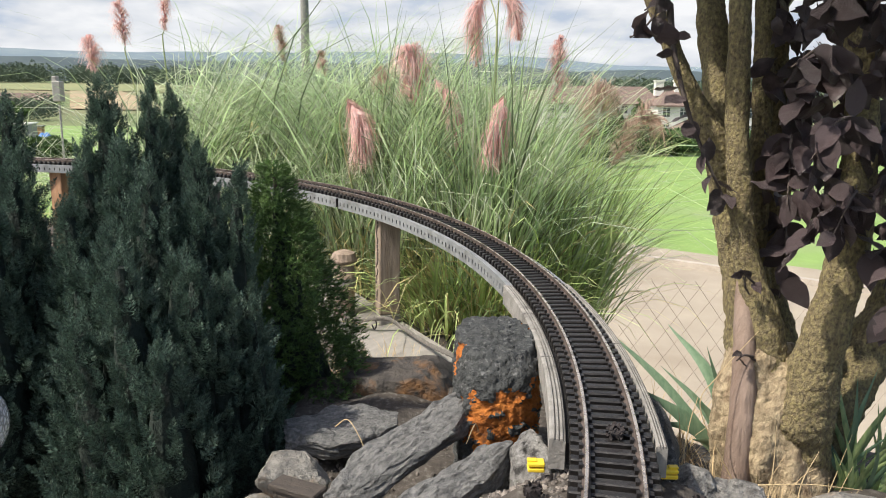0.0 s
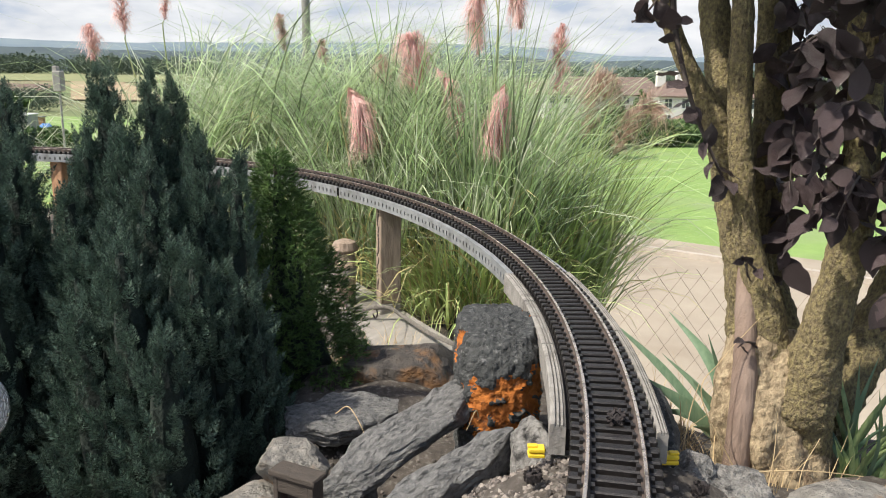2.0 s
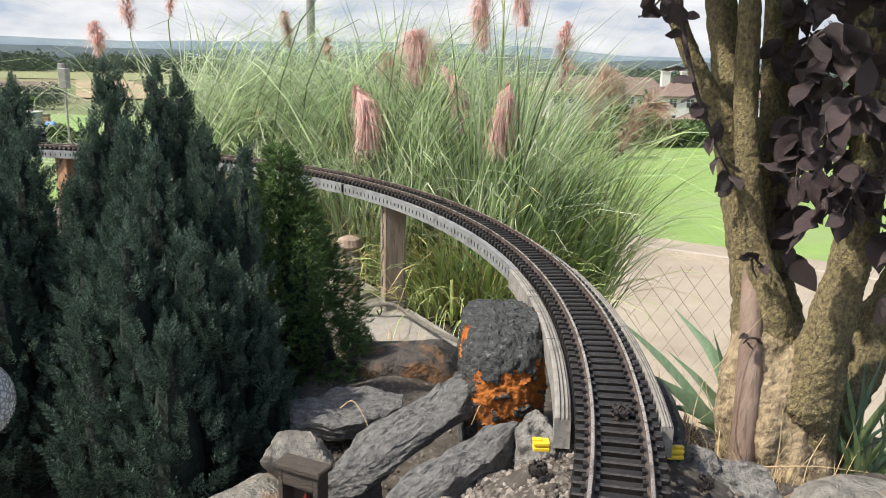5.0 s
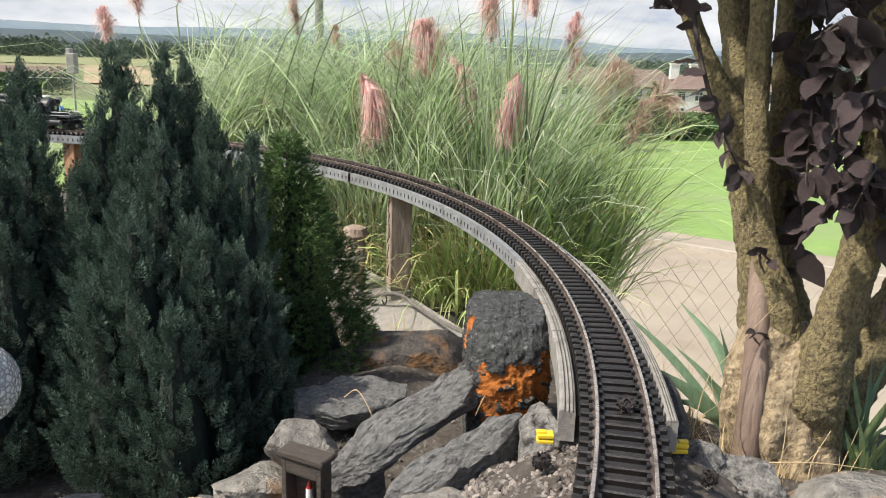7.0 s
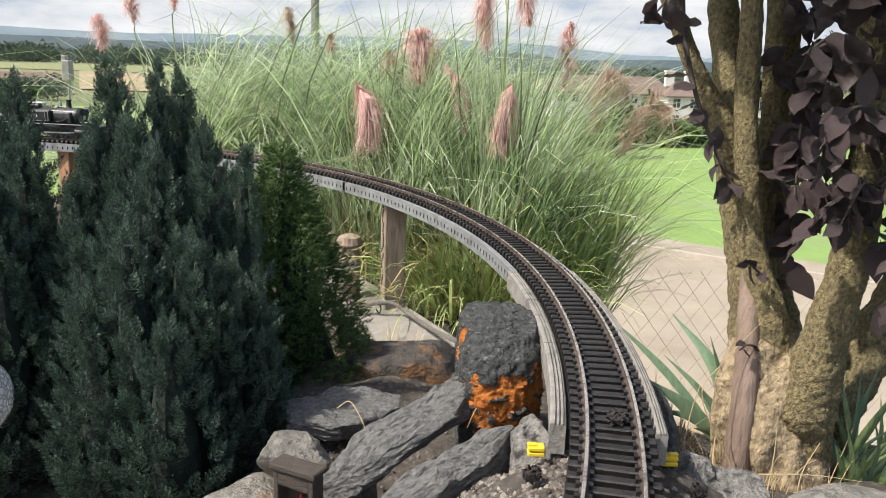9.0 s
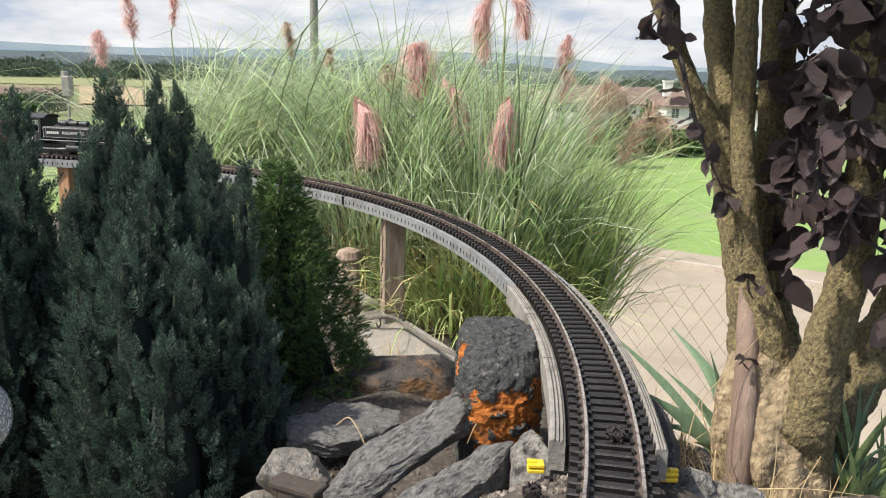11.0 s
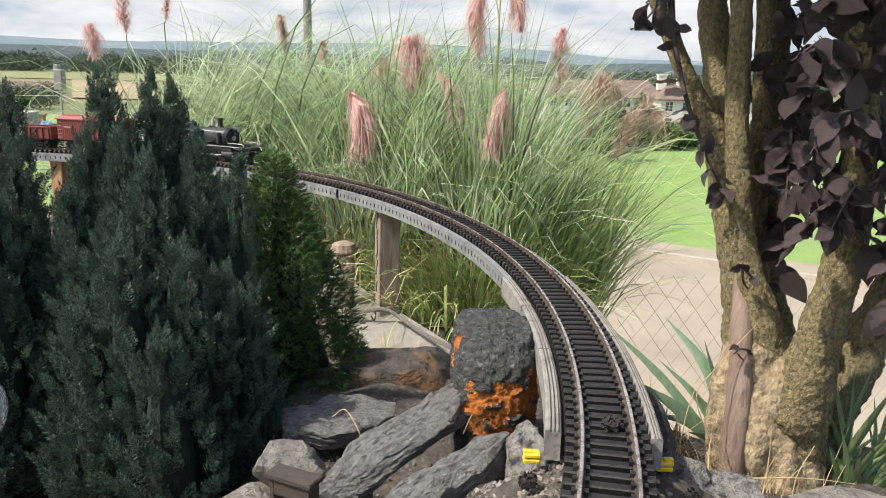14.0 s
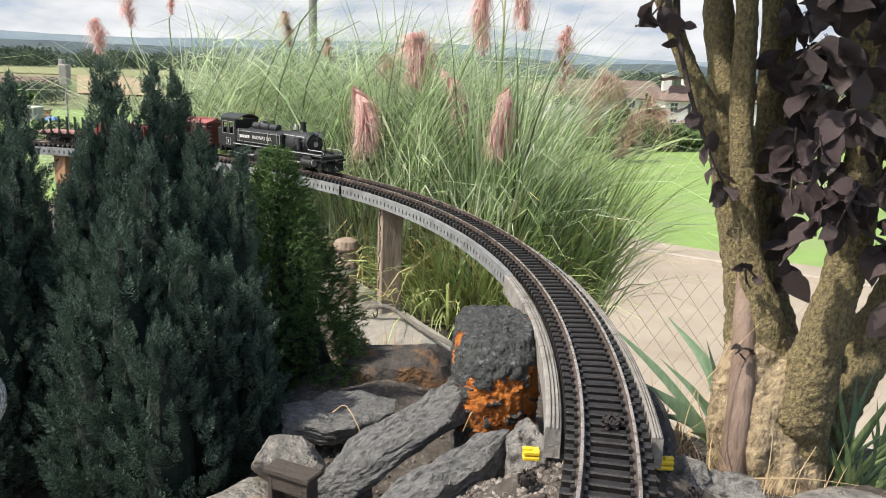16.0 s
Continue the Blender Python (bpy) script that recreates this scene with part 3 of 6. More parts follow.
# telegraph pole and the box on a pole
tp = thing("telegraph_pole", (-3.66, 20.6, -1.7), "tall weathered grey wooden telegraph pole", "pole")
make("shaft", Geo().tube([(0, 0, 0), (0.01, 0, 4), (0, 0, 8.5)], [0.125, 0.105, 0.085], 12), M["pole"], tp, smooth=True)
make("crossarm", Geo().box((0, 0, 7.9), (1.4, 0.09, 0.11), bevel=0.01), M["pole"], tp)
for k in (-0.6, 0.6):
    make("insulator", Geo().cyl((k, 0, 7.95), (k, 0, 8.1), 0.035, 0.03, 10), M["white"], tp)
fpz = float(ground_z(-2.84, 5.87))
fp = thing("post_box", (-2.84, 5.87, fpz), "pale box fixed on top of a leaning thin pole", "pole")
make("pole", Geo().tube([(0, 0, -0.05), (-0.03, 0.07, 1.226 - fpz - 0.15)], [0.009, 0.008], 8), M["box"], fp)
bx = make("box", Geo().box((-0.03, 0.07, 1.226 - fpz - 0.075), (0.062, 0.07, 0.15), bevel=0.006), M["box"], fp)
make("cap", Geo().box((-0.045, 0.07, 1.226 - fpz + 0.015), (0.035, 0.05, 0.04), bevel=0.005), M["box"], bx)

# ---- the railway ----
S0, S1 = -1.55, 4.3


def sweep(profile, s0, s1, n, geo=None):
    """Sweeps a closed (offset, z) outline along the railway's circle, with closed ends."""
    g = geo or Geo()
    k = len(profile)
    vs = [on_arc(s, o, z) for s in np.linspace(s0, s1, n) for o, z in profile]
    fs = [(i * k + j, i * k + (j + 1) % k, (i + 1) * k + (j + 1) % k, (i + 1) * k + j) for i in range(n - 1) for j in range(k)]
    fs += [tuple(range(k))[::-1], tuple((n - 1) * k + j for j in range(k))]
    return g.add(vs, fs)


def rail_profile(c):
    z = RAIL_Z
    return [(c - 0.0038, z - 0.0084), (c + 0.0038, z - 0.0084), (c + 0.0038, z - 0.0074), (c + 0.0007, z - 0.0066), (c + 0.0007, z - 0.003),
            (c + 0.0016, z - 0.0022), (c + 0.0016, z - 0.0004), (c + 0.0011, z), (c - 0.0011, z), (c - 0.0016, z - 0.0004), (c - 0.0016, z - 0.0022),
            (c - 0.0007, z - 0.003), (c - 0.0007, z - 0.0066), (c - 0.0038, z - 0.0074)]


track = thing("model_railway_track", (0, 0, 0), "curved garden railway track with dark sleepers and bright rails", "railway track")
for c in (-0.0232, 0.0232):
    ra_ = make("rail", sweep(rail_profile(c), S0, S1, 240), [M["rail_side"], M["rail"]], track, label="brown rail with a worn bright head")
    for q in ra_.data.polygons:
        q.material_index = 1 if q.index < 14 * 239 and q.index % 14 in (6, 7, 8) else 0

beam = thing("track_beam", (0, 0, 0), "raised curved beam of dark bed, grooved timber and slotted steel", "beam")
BEAM0 = -0.262
make("bed", sweep([(-0.0405, 0.9575), (0.0405, 0.9575), (0.0405, 0.9795), (-0.0405, 0.9795)], BEAM0 + 0.004, S1, 180), M["bed"], beam, label="dark boards under the sleepers")


def grooved(o0, o1, s0, s1, n):
    prof = [(o0, 0.954), (o1, 0.954), (o1, 0.984)]
    m = 4
    for i in range(m):
        a = o1 + (o0 - o1) * (i + 0.28) / m
        b = o1 + (o0 - o1) * (i + 0.5) / m
        c = o1 + (o0 - o1) * (i + 0.72) / m
        prof += [(a, 0.9852), (a, 0.9852 - 0.0022), (c, 0.9852 - 0.0022), (c, 0.9852)] if i < m - 1 else [(b, 0.985)]
    prof.append((o0, 0.984))
    return sweep(prof, s0, s1, n)


for a, b in ((BEAM0, -0.033), (-0.030, 0.150), (0.153, 0.31)):
    make("side_board", grooved(-0.0570, -0.0415, a, b, 14), M["deck"], beam, label="grooved weathered timber strip")
for a, b in ((BEAM0, 0.02), (0.023, 0.31)):
    make("side_board", grooved(0.0415, 0.0520, a, b, 14), M["deck"], beam, label="grooved weathered timber strip")


def slotted(side, s0, s1):
    """A steel angle: a top flange beside the sleepers and a web pierced by slots."""
    g = Geo()
    o, t = side * 0.0500, side * 0.0018
    lo, hi, pitch = 0.9565, 0.9815, 0.0205
    n = int((s1 - s0) / pitch)
    for i in range(n):
        a = s0 + i * pitch
        cuts = [a, a + pitch * 0.36, a + pitch * 0.62, a + pitch]
        hz = (lo + 0.008, hi - 0.007) if i % 5 else (lo + 0.010, hi - 0.009)
        v = [on_arc(s, q, z) for q in (o, o - t) for s in cuts for z in (lo, hz[0], hz[1], hi)]
        f = []
        for q in (0, 16):
            for c in range(3):
                for r in range(3):
                    if not (c == 1 and r == 1):
                        f.append((q + c * 4 + r, q + c * 4 + r + 1, q + c * 4 + r + 5, q + c * 4 + r + 4))
        for p0, p1 in ((5, 6), (9, 10), (5, 9), (6, 10), (0, 4), (4, 8), (8, 12)):
            f.append((p0, p1, p1 + 16, p0 + 16))
        g.add(v, f)
    sweep([(o, hi), (o, hi + 0.0022), (o - side * 0.0095, hi + 0.0022), (o - side * 0.0095, hi)], s0, s0 + n * pitch, 90, g)
    return g


make("steel_angle", slotted(-1, 0.312, 1.325), M["steel"], beam, label="galvanised slotted steel angle", recalc=False)
make("steel_angle", slotted(-1, 1.329, S1), M["steel"], beam, label="galvanised slotted steel angle", recalc=False)
make("steel_angle", slotted(1, 0.312, S1), M["steel"], beam, label="galvanised slotted steel angle", recalc=False)

# posts under the beam
def post(s, w, base, material, label, sleeve):
    p = on_arc(s, 0, base)
    t = thing("timber_post", tuple(p), label, "post", "posts under the railway")
    t.rotation_euler = (0, 0, s / RAD - 0.30)
    make("shaft", Geo().box((0, 0, (0.957 - base) / 2 + (0.05 if sleeve else -0.02)), (w, w, 0.957 - base - (0.1 if sleeve else -0.04)), bevel=0.003), material, t)
    if sleeve:
        make("concrete_foot", Geo().box((0, 0, 0.01), (w * 1.06, w * 1.06, 0.18), bevel=0.004), M["wall"], t, label="grey concrete foot")
    r = np.random.default_rng(int(s * 100))
    for z in np.linspace(0.3, 0.93, 26 if sleeve else 0) * (0.955 - base):
        make("root", Geo().box((-w / 2 - 0.0005, r.uniform(-0.012, 0.006), z + 0.03), (0.004, r.uniform(0.003, 0.009), r.uniform(0.004, 0.012)), bevel=0.001), M["twig"], t)
    return t


post(1.142, 0.055, 0.60, M["post"], "square weathered timber post on a concrete foot", True)
post(2.03, 0.060, 0.58, M["pole"], "square grey timber post beneath the railway", False)
post(2.66, 0.062, 0.55, M["post_red"], "square reddish timber post beneath the railway", False)
post(3.55, 0.062, 0.55, M["post"], "square weathered timber post beyond the conifers", False)

# ---- rocks and supports ----
def rock_mesh(size, seed, planes=16, sub=4, rough=0.035, strata=0.0):
    r = np.random.default_rng(seed)
    bm = bmesh.new()
    bmesh.ops.create_icosphere(bm, subdivisions=sub, radius=1)
    n = r.normal(size=(planes, 3))
    n /= np.linalg.norm(n, axis=1)[:, None]
    n = np.vstack([n, np.eye(3), -np.eye(3)])
    d = np.concatenate([r.uniform(0.66, 0.98, planes), np.ones(6) * 0.9])
    for v in bm.verts:
        p = np.array(v.co)
        k = p @ n.T
        rad = np.min(np.where(k > 1e-3, d / np.maximum(k, 1e-3), 9.0))
        q = Vector(p * rad)
        h = noise.fractal(q * 2.2 + Vector((seed, 0, 0)), 0.8, 2.0, 5)
        h2 = noise.fractal(Vector((q.x * 3, q.y * 3, q.z * 16)) + Vector((0, seed, 0)), 0.8, 2.0, 3)
        q = q * (1 + rough * 2 * h + strata * h2)
        v.co = (q.x * size[0] / 2, q.y * size[1] / 2, q.z * size[2] / 2)
    return bm


def rock(at, size, rot, seed, material, label, **kw):
    ob = make("rock", rock_mesh(size, seed, **kw), material, at=at)
    ob.data.polygons.foreach_set("use_smooth", [True] * len(ob.data.polygons))
    ob.data.set_sharp_from_angle(angle=radians(26))
    ob.rotation_euler = [radians(a) for a in rot]
    return tagged(ob, label, "rock", "garden rocks")


def slab_mesh(size, seed, rough=0.03, strata=0.05):
    """A split slab: flat top and bottom, broken sides, fine layering along its edges."""
    r = np.random.default_rng(seed)
    bm = bmesh.new()
    bmesh.ops.create_icosphere(bm, subdivisions=5, radius=1)
    a = np.arange(9) * 2 * math.pi / 9 + r.uniform(-0.25, 0.25, 9)
    n = np.vstack([np.stack([np.cos(a), np.sin(a), r.uniform(-0.35, 0.35, 9)], 1), [(0.06, 0.05, 1), (-0.16, 0.10, 1), (0.1, -0.30, 1), (0.05, 0.1, -1), (-0.1, -0.2, -1)]])
    n /= np.linalg.norm(n, axis=1)[:, None]
    d = np.concatenate([r.uniform(0.78, 1.0, 9), [0.92, 0.95, 1.0, 0.92, 0.95]])
    for v in bm.verts:
        p = np.array(v.co)
        k = p @ n.T
        q = Vector(p * np.min(np.where(k > 1e-3, d / np.maximum(k, 1e-3), 9.0)))
        w = Vector((q.x * size[0] / 2, q.y * size[1] / 2, q.z * size[2] / 2))
        h = noise.fractal(w * 22 + Vector((seed, 0, 0)), 0.9, 2.0, 6)
        h2 = noise.fractal(Vector((w.x * 14, w.y * 30, w.z * 210)) + Vector((0, seed, 0)), 0.8, 2.0, 3)
        h3 = noise.fractal(Vector((w.x * 60, w.y * 150, w.z * 90)) + Vector((0, seed, 3)), 0.7, 2.0, 4)
        side = Vector((q.x, q.y, 0)) * strata * h2
        w = Vector((w.x * (1 + rough * h) + side.x * 0.06, w.y * (1 + rough * h) + side.y * 0.06, w.z + 0.006 * h + 0.0028 * h3))
        v.co = w
    return bm


def slab(a, b, width, thick, normal, seed, material, label):
    """A slab whose long axis runs from a to b, its face turned along normal."""
    a, b, z = Vector(a), Vector(b), Vector(normal).normalized()
    x = (b - a).normalized()
    z = (z - x * z.dot(x)).normalized()
    y = z.cross(x)
    ob = make("rock", slab_mesh(((b - a).length, width, thick), seed), material)
    ob.matrix_basis = Matrix.Translation((a + b) / 2) @ Matrix((x, y, z)).transposed().to_4x4()
    ob.data.polygons.foreach_set("use_smooth", [True] * len(ob.data.polygons))
    ob.data.set_sharp_from_angle(angle=radians(34))
    return tagged(ob, label, "rock", "garden rocks")


slab((-0.128, 0.785, 0.858), (0.052, 0.965, 0.914), 0.070, 0.030, (-0.15, -0.25, 0.95), 3, M["rock"], "long tilted slab of grey slate leaning on the support")
slab((-0.215, 1.00, 0.834), (-0.050, 1.03, 0.838), 0.105, 0.034, (0.0, -0.06, 0.99), 8, M["rock"], "flat grey slate stone beside the conifers")
slab((-0.070, 0.700, 0.860), (0.088, 0.825, 0.900), 0.055, 0.060, (-0.22, -0.25, 0.94), 17, M["rock"], "grey angular slab in front of the gravel")
rock((-0.115, 0.835, 0.815), (0.11, 0.10, 0.065), (0, 0, 10), 19, M["rock"], "dark stone under the leaning slab")
rock((-0.055, 1.31, 0.765), (0.25, 0.17, 0.15), (4, -5, -8), 12, M["rock_rust"], "large rust-stained brown boulder below the wall", strata=0.03)
rock((0.000, 0.690, 0.872), (0.10, 0.08, 0.055), (0, -8, 10), 23, M["rock_pale"], "small pale grey stone among the gravel")
rock((-0.172, 0.888, 0.835), (0.092, 0.08, 0.060), (6, 8, -10), 27, M["rock_pale"], "pale ochre-stained flat stone behind the little house", strata=0.05)
rock((-0.215, 0.860, 0.800), (0.12, 0.10, 0.05), (0, 4, 20), 31, M["rock_pale"], "pale layered stone below the conifer", strata=0.06)
rock((-0.235, 0.825, 0.772), (0.16, 0.09, 0.05), (0, 4, 10), 33, M["rock"], "grey layered stone at the bed's edge", strata=0.06)
rock((-0.385, 0.735, 0.828), (0.11, 0.07, 0.05), (0, 0, 10), 35, M["rock"], "low grey stone in front of the conifer")
rock((0.262, 0.752, 0.905), (0.075, 0.065, 0.060), (0, 0, 12), 41, M["mortar_pale"], "pale concrete lump beside the track", rough=0.06)
rock((0.300, 0.725, 0.893), (0.115, 0.07, 0.058), (5, 5, -14), 43, M["mortar_pale"], "pale grey layered stone below the tree", strata=0.06)
rock((0.395, 0.715, 0.893), (0.14, 0.09, 0.062), (0, -3, 10), 47, M["rock_pale"], "pale flat stone edging the tree bed", strata=0.05)
rock((0.246, 0.845, 0.905), (0.046, 0.20, 0.11), (0, 0, -3), 53, M["mortar"], "dark mortar footing along the track beam")
rock((0.212, 0.665, 0.915), (0.10, 0.11, 0.055), (0, 0, 3), 57, M["soil"], "dark earthy footing stone beside the track")

# footing blocks that carry the beam's end
rock((0.104, 0.800, 0.903), (0.052, 0.10, 0.090), (0, 0, 4), 61, M["mortar_pale"], "rough crumbling concrete footing under the beam's end", rough=0.07)

# mortar lump with orange foam that carries the beam
lump = thing("support_lump", (0.076, 1.005, 0.80), "barrel-shaped support of dark mortar with a bare patch of orange foam", "support")


def lump_mesh():
    """Rough mortar over foam; where the mortar has come away the foam lies bare, a little deeper."""
    g_n, g_m = 150, 100
    vs, bare = [], []
    for j in range(g_m + 1):
        for i in range(g_n):
            a = 2 * math.pi * i / g_n
            u = j / g_m
            z = 0.181 * min(1.0, u * 1.3)
            inner = max(0.0, (u - 0.77) / 0.23)
            sq = (abs(math.cos(a)) ** 3.2 + abs(math.sin(a)) ** 3.2) ** (-1 / 3.2)
            round_top = math.sqrt(max(0.0, 1 - max(0.0, (z - 0.115 - 0.02 * math.sin(a)) / 0.100) ** 3))
            k = sq * (0.90 + 0.10 * math.sin(min(1.0, z / 0.13) * math.pi / 2)) * round_top * (1 - 0.98 * inner)
            p = Vector((math.cos(a) * k * 0.052, math.sin(a) * k * 0.096, z))
            w = 0.013 * noise.fractal(p * 34, 0.8, 2.0, 4)
            front, x, zz = -math.sin(a), p.x + w, z + w * 1.3
            m = 0.0
            if front > 0.25:
                m = min(sstep(0.062, 0.070, zz), 1 - sstep(0.140 + 0.12 * x, 0.145 + 0.12 * x, zz), sstep(-0.046, -0.038, x))
                m *= 1 - sstep(0.22, 0.34, noise.fractal(p * 70 + Vector((7, 1, 0)), 0.8, 2.0, 4))
            m = max(m, float(sstep(0.043, 0.047, x + 0.4 * w) * sstep(0.115, 0.125, z)))
            m = max(m, float((1 - sstep(-0.050, -0.045, x)) * sstep(0.125, 0.135, zz) * (1 - sstep(0.165, 0.170, zz)) * (front > -0.2)))
            h = noise.fractal(p * 30 + Vector((3, 1, 2)), 0.9, 2.0, 5)
            h2 = noise.fractal(p * 120 + Vector((9, 5, 2)), 0.6, 2.0, 5)
            crack = abs(noise.noise(Vector((p.x * 38, p.y * 38, p.z * 70 + 4))))
            d = Vector((p.x * 3, p.y, max(0.0, z - 0.12))).normalized()
            out = (0.0030 * h + 0.0024 * h2 + 0.0042 * (1 - m)) - (1 - m) * 0.0035 * max(0.0, 0.12 - crack) / 0.12
            out -= m * 0.005 * max(0.0, noise.noise(p * 190) - 0.05)
            vs.append(tuple(p + d * out))
            bare.append(m)
    fs = [(j * g_n + i, j * g_n + (i + 1) % g_n, (j + 1) * g_n + (i + 1) % g_n, (j + 1) * g_n + i) for j in range(g_m) for i in range(g_n)]
    fs.append(tuple(g_m * g_n + i for i in range(g_n)))
    return vs, fs, [sum(bare[q] for q in f) / len(f) for f in fs]


lv_, lf_, bare_ = lump_mesh()
for nm, key, test, lab in (("mortar_shell", "mortar", lambda b: b <= 0.5, "rough dark grey mortar shell"), ("foam_body", "foam", lambda b: b > 0.5, "orange porous foam laid bare")):
    faces = [f for f, b in zip(lf_, bare_) if test(b)]
    used = {q: k for k, q in enumerate(sorted({q for f in faces for q in f}))}
    make(nm, ([lv_[q] for q in used], [tuple(used[q] for q in f) for f in faces]), M[key], lump, smooth=True, label=lab)
rock((0.060, 0.950, 0.830), (0.055, 0.075, 0.07), (0, 0, 10), 71, M["mortar"], "dark mortar shoulder against the foam support", rough=0.06)

# gravel near the beam's end
gr = Geo()
unit = rock_mesh((1, 1, 1), 5, planes=9, sub=1, rough=0.03)
gu = np.array([v.co for v in unit.verts])
guf = [tuple(v.index for v in f.verts) for f in unit.faces]
unit.free()
rg = np.random.default_rng(4)


def pebbles(count, x0, x1, y0, y1, s0, s1, lift=0.0):
    for _ in range(count):
        x, y = rg.uniform(x0, x1), rg.uniform(y0, y1)
        if abs(math.hypot(x - CX, y - CY) - RAD) < 0.037 and y < 0.70:
            continue
        s = rg.uniform(s0, s1)
        e = Euler(rg.uniform(0, 6.2, 3)).to_matrix()
        gr.add((gu * (s, s * rg.uniform(0.6, 1), s * rg.uniform(0.5, 0.8))) @ np.array(e).T + (x, y, float(ground_z(x, y)) + lift + s * 0.15), guf)


pebbles(2600, 0.0, 0.145, 0.55, 0.84, 0.004, 0.012)
pebbles(500, 0.17, 0.36, 0.55, 0.86, 0.004, 0.012)
pebbles(500, -0.34, 0.06, 0.66, 1.10, 0.004, 0.011)
tagged(make("gravel", gr, M["gravel"], recalc=False), "loose brown and grey pebbles round the track end", "gravel", kind="stuff")

# yellow clips and footing under them
for k, (x, y, z) in enumerate(((0.097, 0.712, 0.955), (0.222, 0.705, 0.954))):
    t = thing("yellow_clip", (x, y, z), "bright yellow plastic spacer clip under the beam", "clip", "yellow clips")
    for dz in (-0.006, 0.003):
        make("plate", Geo().box((0, 0, dz * 0.6), (0.016, 0.012, 0.0042), bevel=0.0018), M["yellow"], t)
    make("rib", Geo().box((-0.004 if k == 0 else 0.004, 0, 0.0048), (0.009, 0.006, 0.002), bevel=0.0008), M["yellow"], t)


def cone_thing(at, s, seed):
    r = np.random.default_rng(seed)
    t = thing("pine_cone", at, "small dark shrivelled cone lying on the ground", "cone", "dark cones")
    make("core", rock_mesh((s * 0.8, s * 0.75, s * 0.7), seed, planes=8, sub=2), M["cone"], t)
    g = Geo()
    for _ in range(60):
        d = r.normal(size=3)
        d /= np.linalg.norm(d)
        w = np.cross(d, r.normal(size=3))
        w /= np.linalg.norm(w)
        p = d * s * 0.36
        g.add([p - w * s * 0.09, p + d * s * 0.12 - w * s * 0.04, p + d * s * 0.14 + w * s * 0.05, p + w * s * 0.09], [(0, 1, 2, 3)])
    make("husk", g, M["cone"], t, recalc=False)
    return t


cone_thing((0.168, 0.697, 0.997), 0.020, 5)
cone_thing((0.090, 0.668, 0.952), 0.019, 6)
cone_thing((0.236, 0.655, 0.950), 0.019, 7)

# little wooden house with a figure
hut = thing("model_hut", (-0.137, 0.738, 0.809), "little dark wooden open-fronted house with a flat roof", "model house")
hut.rotation_euler = (0, 0, radians(-26))
hut.scale = (0.90, 0.42, 0.95)
for x in (-0.024, 0.024):
    make("side_wall", Geo().box((x, 0, 0.052), (0.006, 0.044, 0.104), bevel=0.001), M["hut"], hut)
make("back_wall", Geo().box((0, 0.0205, 0.052), (0.0418, 0.004, 0.104)), M["hut"], hut)
make("lintel", Geo().box((0, -0.019, 0.095), (0.0415, 0.005, 0.018), bevel=0.001), M["hut"], hut)
make("floor_board", Geo().box((0, 0, 0.003), (0.0415, 0.036, 0.006)), M["hut"], hut)
make("roof", Geo().box((0, -0.001, 0.1075), (0.062, 0.056, 0.007), bevel=0.002), M["hut"], hut, label="overhanging flat roof board")
make("latch", Geo().cyl((0.0274, -0.012, 0.075), (0.0284, -0.012, 0.075), 0.0025, seg=10).box((0.0276, -0.012, 0.070), (0.001, 0.002, 0.008)), M["dark"], hut)
fg = Geo()
fg.tube([(0, 0, 0), (0, 0, 0.014), (0, 0, 0.028), (0, 0, 0.036), (0, 0, 0.044), (0, 0, 0.05)], [0.010, 0.0105, 0.009, 0.0065, 0.006, 0.001], 14)
for x in (-0.010, 0.010):
    fg.tube([(x, 0, 0.032), (x * 1.2, -0.004, 0.020)], [0.003, 0.003], 8)
fig = make("figurine", fg, [M["red"], M["white"]], smooth=True, at=(-0.1345, 0.7385, 0.8145))
for i, p in enumerate(fig.data.polygons):
    p.material_index = 1 if (p.center.z < 0.018 or 0.033 < p.center.z < 0.042) else 0
fig.scale = (0.55, 0.55, 1.35)
tagged(fig, "small red and white painted figurine inside the little house", "figurine")

# low concrete wall, short post, rope
wall = make("wall_garden", Geo().add([(-0.50, 2.46, 0.55), (-0.36, 2.53, 0.55), (0.12, 1.56, 0.55), (-0.02, 1.49, 0.55), (-0.50, 2.46, 0.635), (-0.36, 2.53, 0.655), (0.12, 1.56, 0.70), (-0.02, 1.49, 0.665)],
            [(0, 1, 2, 3), (4, 5, 6, 7), (0, 1, 5, 4), (1, 2, 6, 5), (2, 3, 7, 6), (3, 0, 4, 7)]), M["wall"])
tagged(wall, "low pale concrete retaining wall beside the grass", "wall", kind="structure")
spz = float(ground_z(-0.27, 2.16))
spt = thing("short_post", (-0.275, 2.14, spz), "short round wooden bollard with a carved cap", "post")
make("shaft", Geo().tube([(0, 0, -0.02), (0, 0, 0.19)], [0.030, 0.028], 16), M["post"], spt, smooth=True)
make("collar", Geo().tube([(0, 0, 0.125), (0, 0, 0.145)], [0.032, 0.032], 16), M["deck"], spt)
make("cap", Geo().tube([(0, 0, 0.19), (0, 0, 0.196), (0, 0, 0.215), (0, 0, 0.222)], [0.036, 0.038, 0.030, 0.012], 16), M["post"], spt)
rp = smooth_path([(-0.304, 2.10, 0.709), (-0.271, 2.06, 0.694), (-0.233, 2.00, 0.685), (-0.182, 1.955, 0.704), (-0.136, 1.94, 0.709), (-0.098, 1.90, 0.700), (-0.029, 1.75, 0.710), (0.032, 1.55, 0.754)], 14)
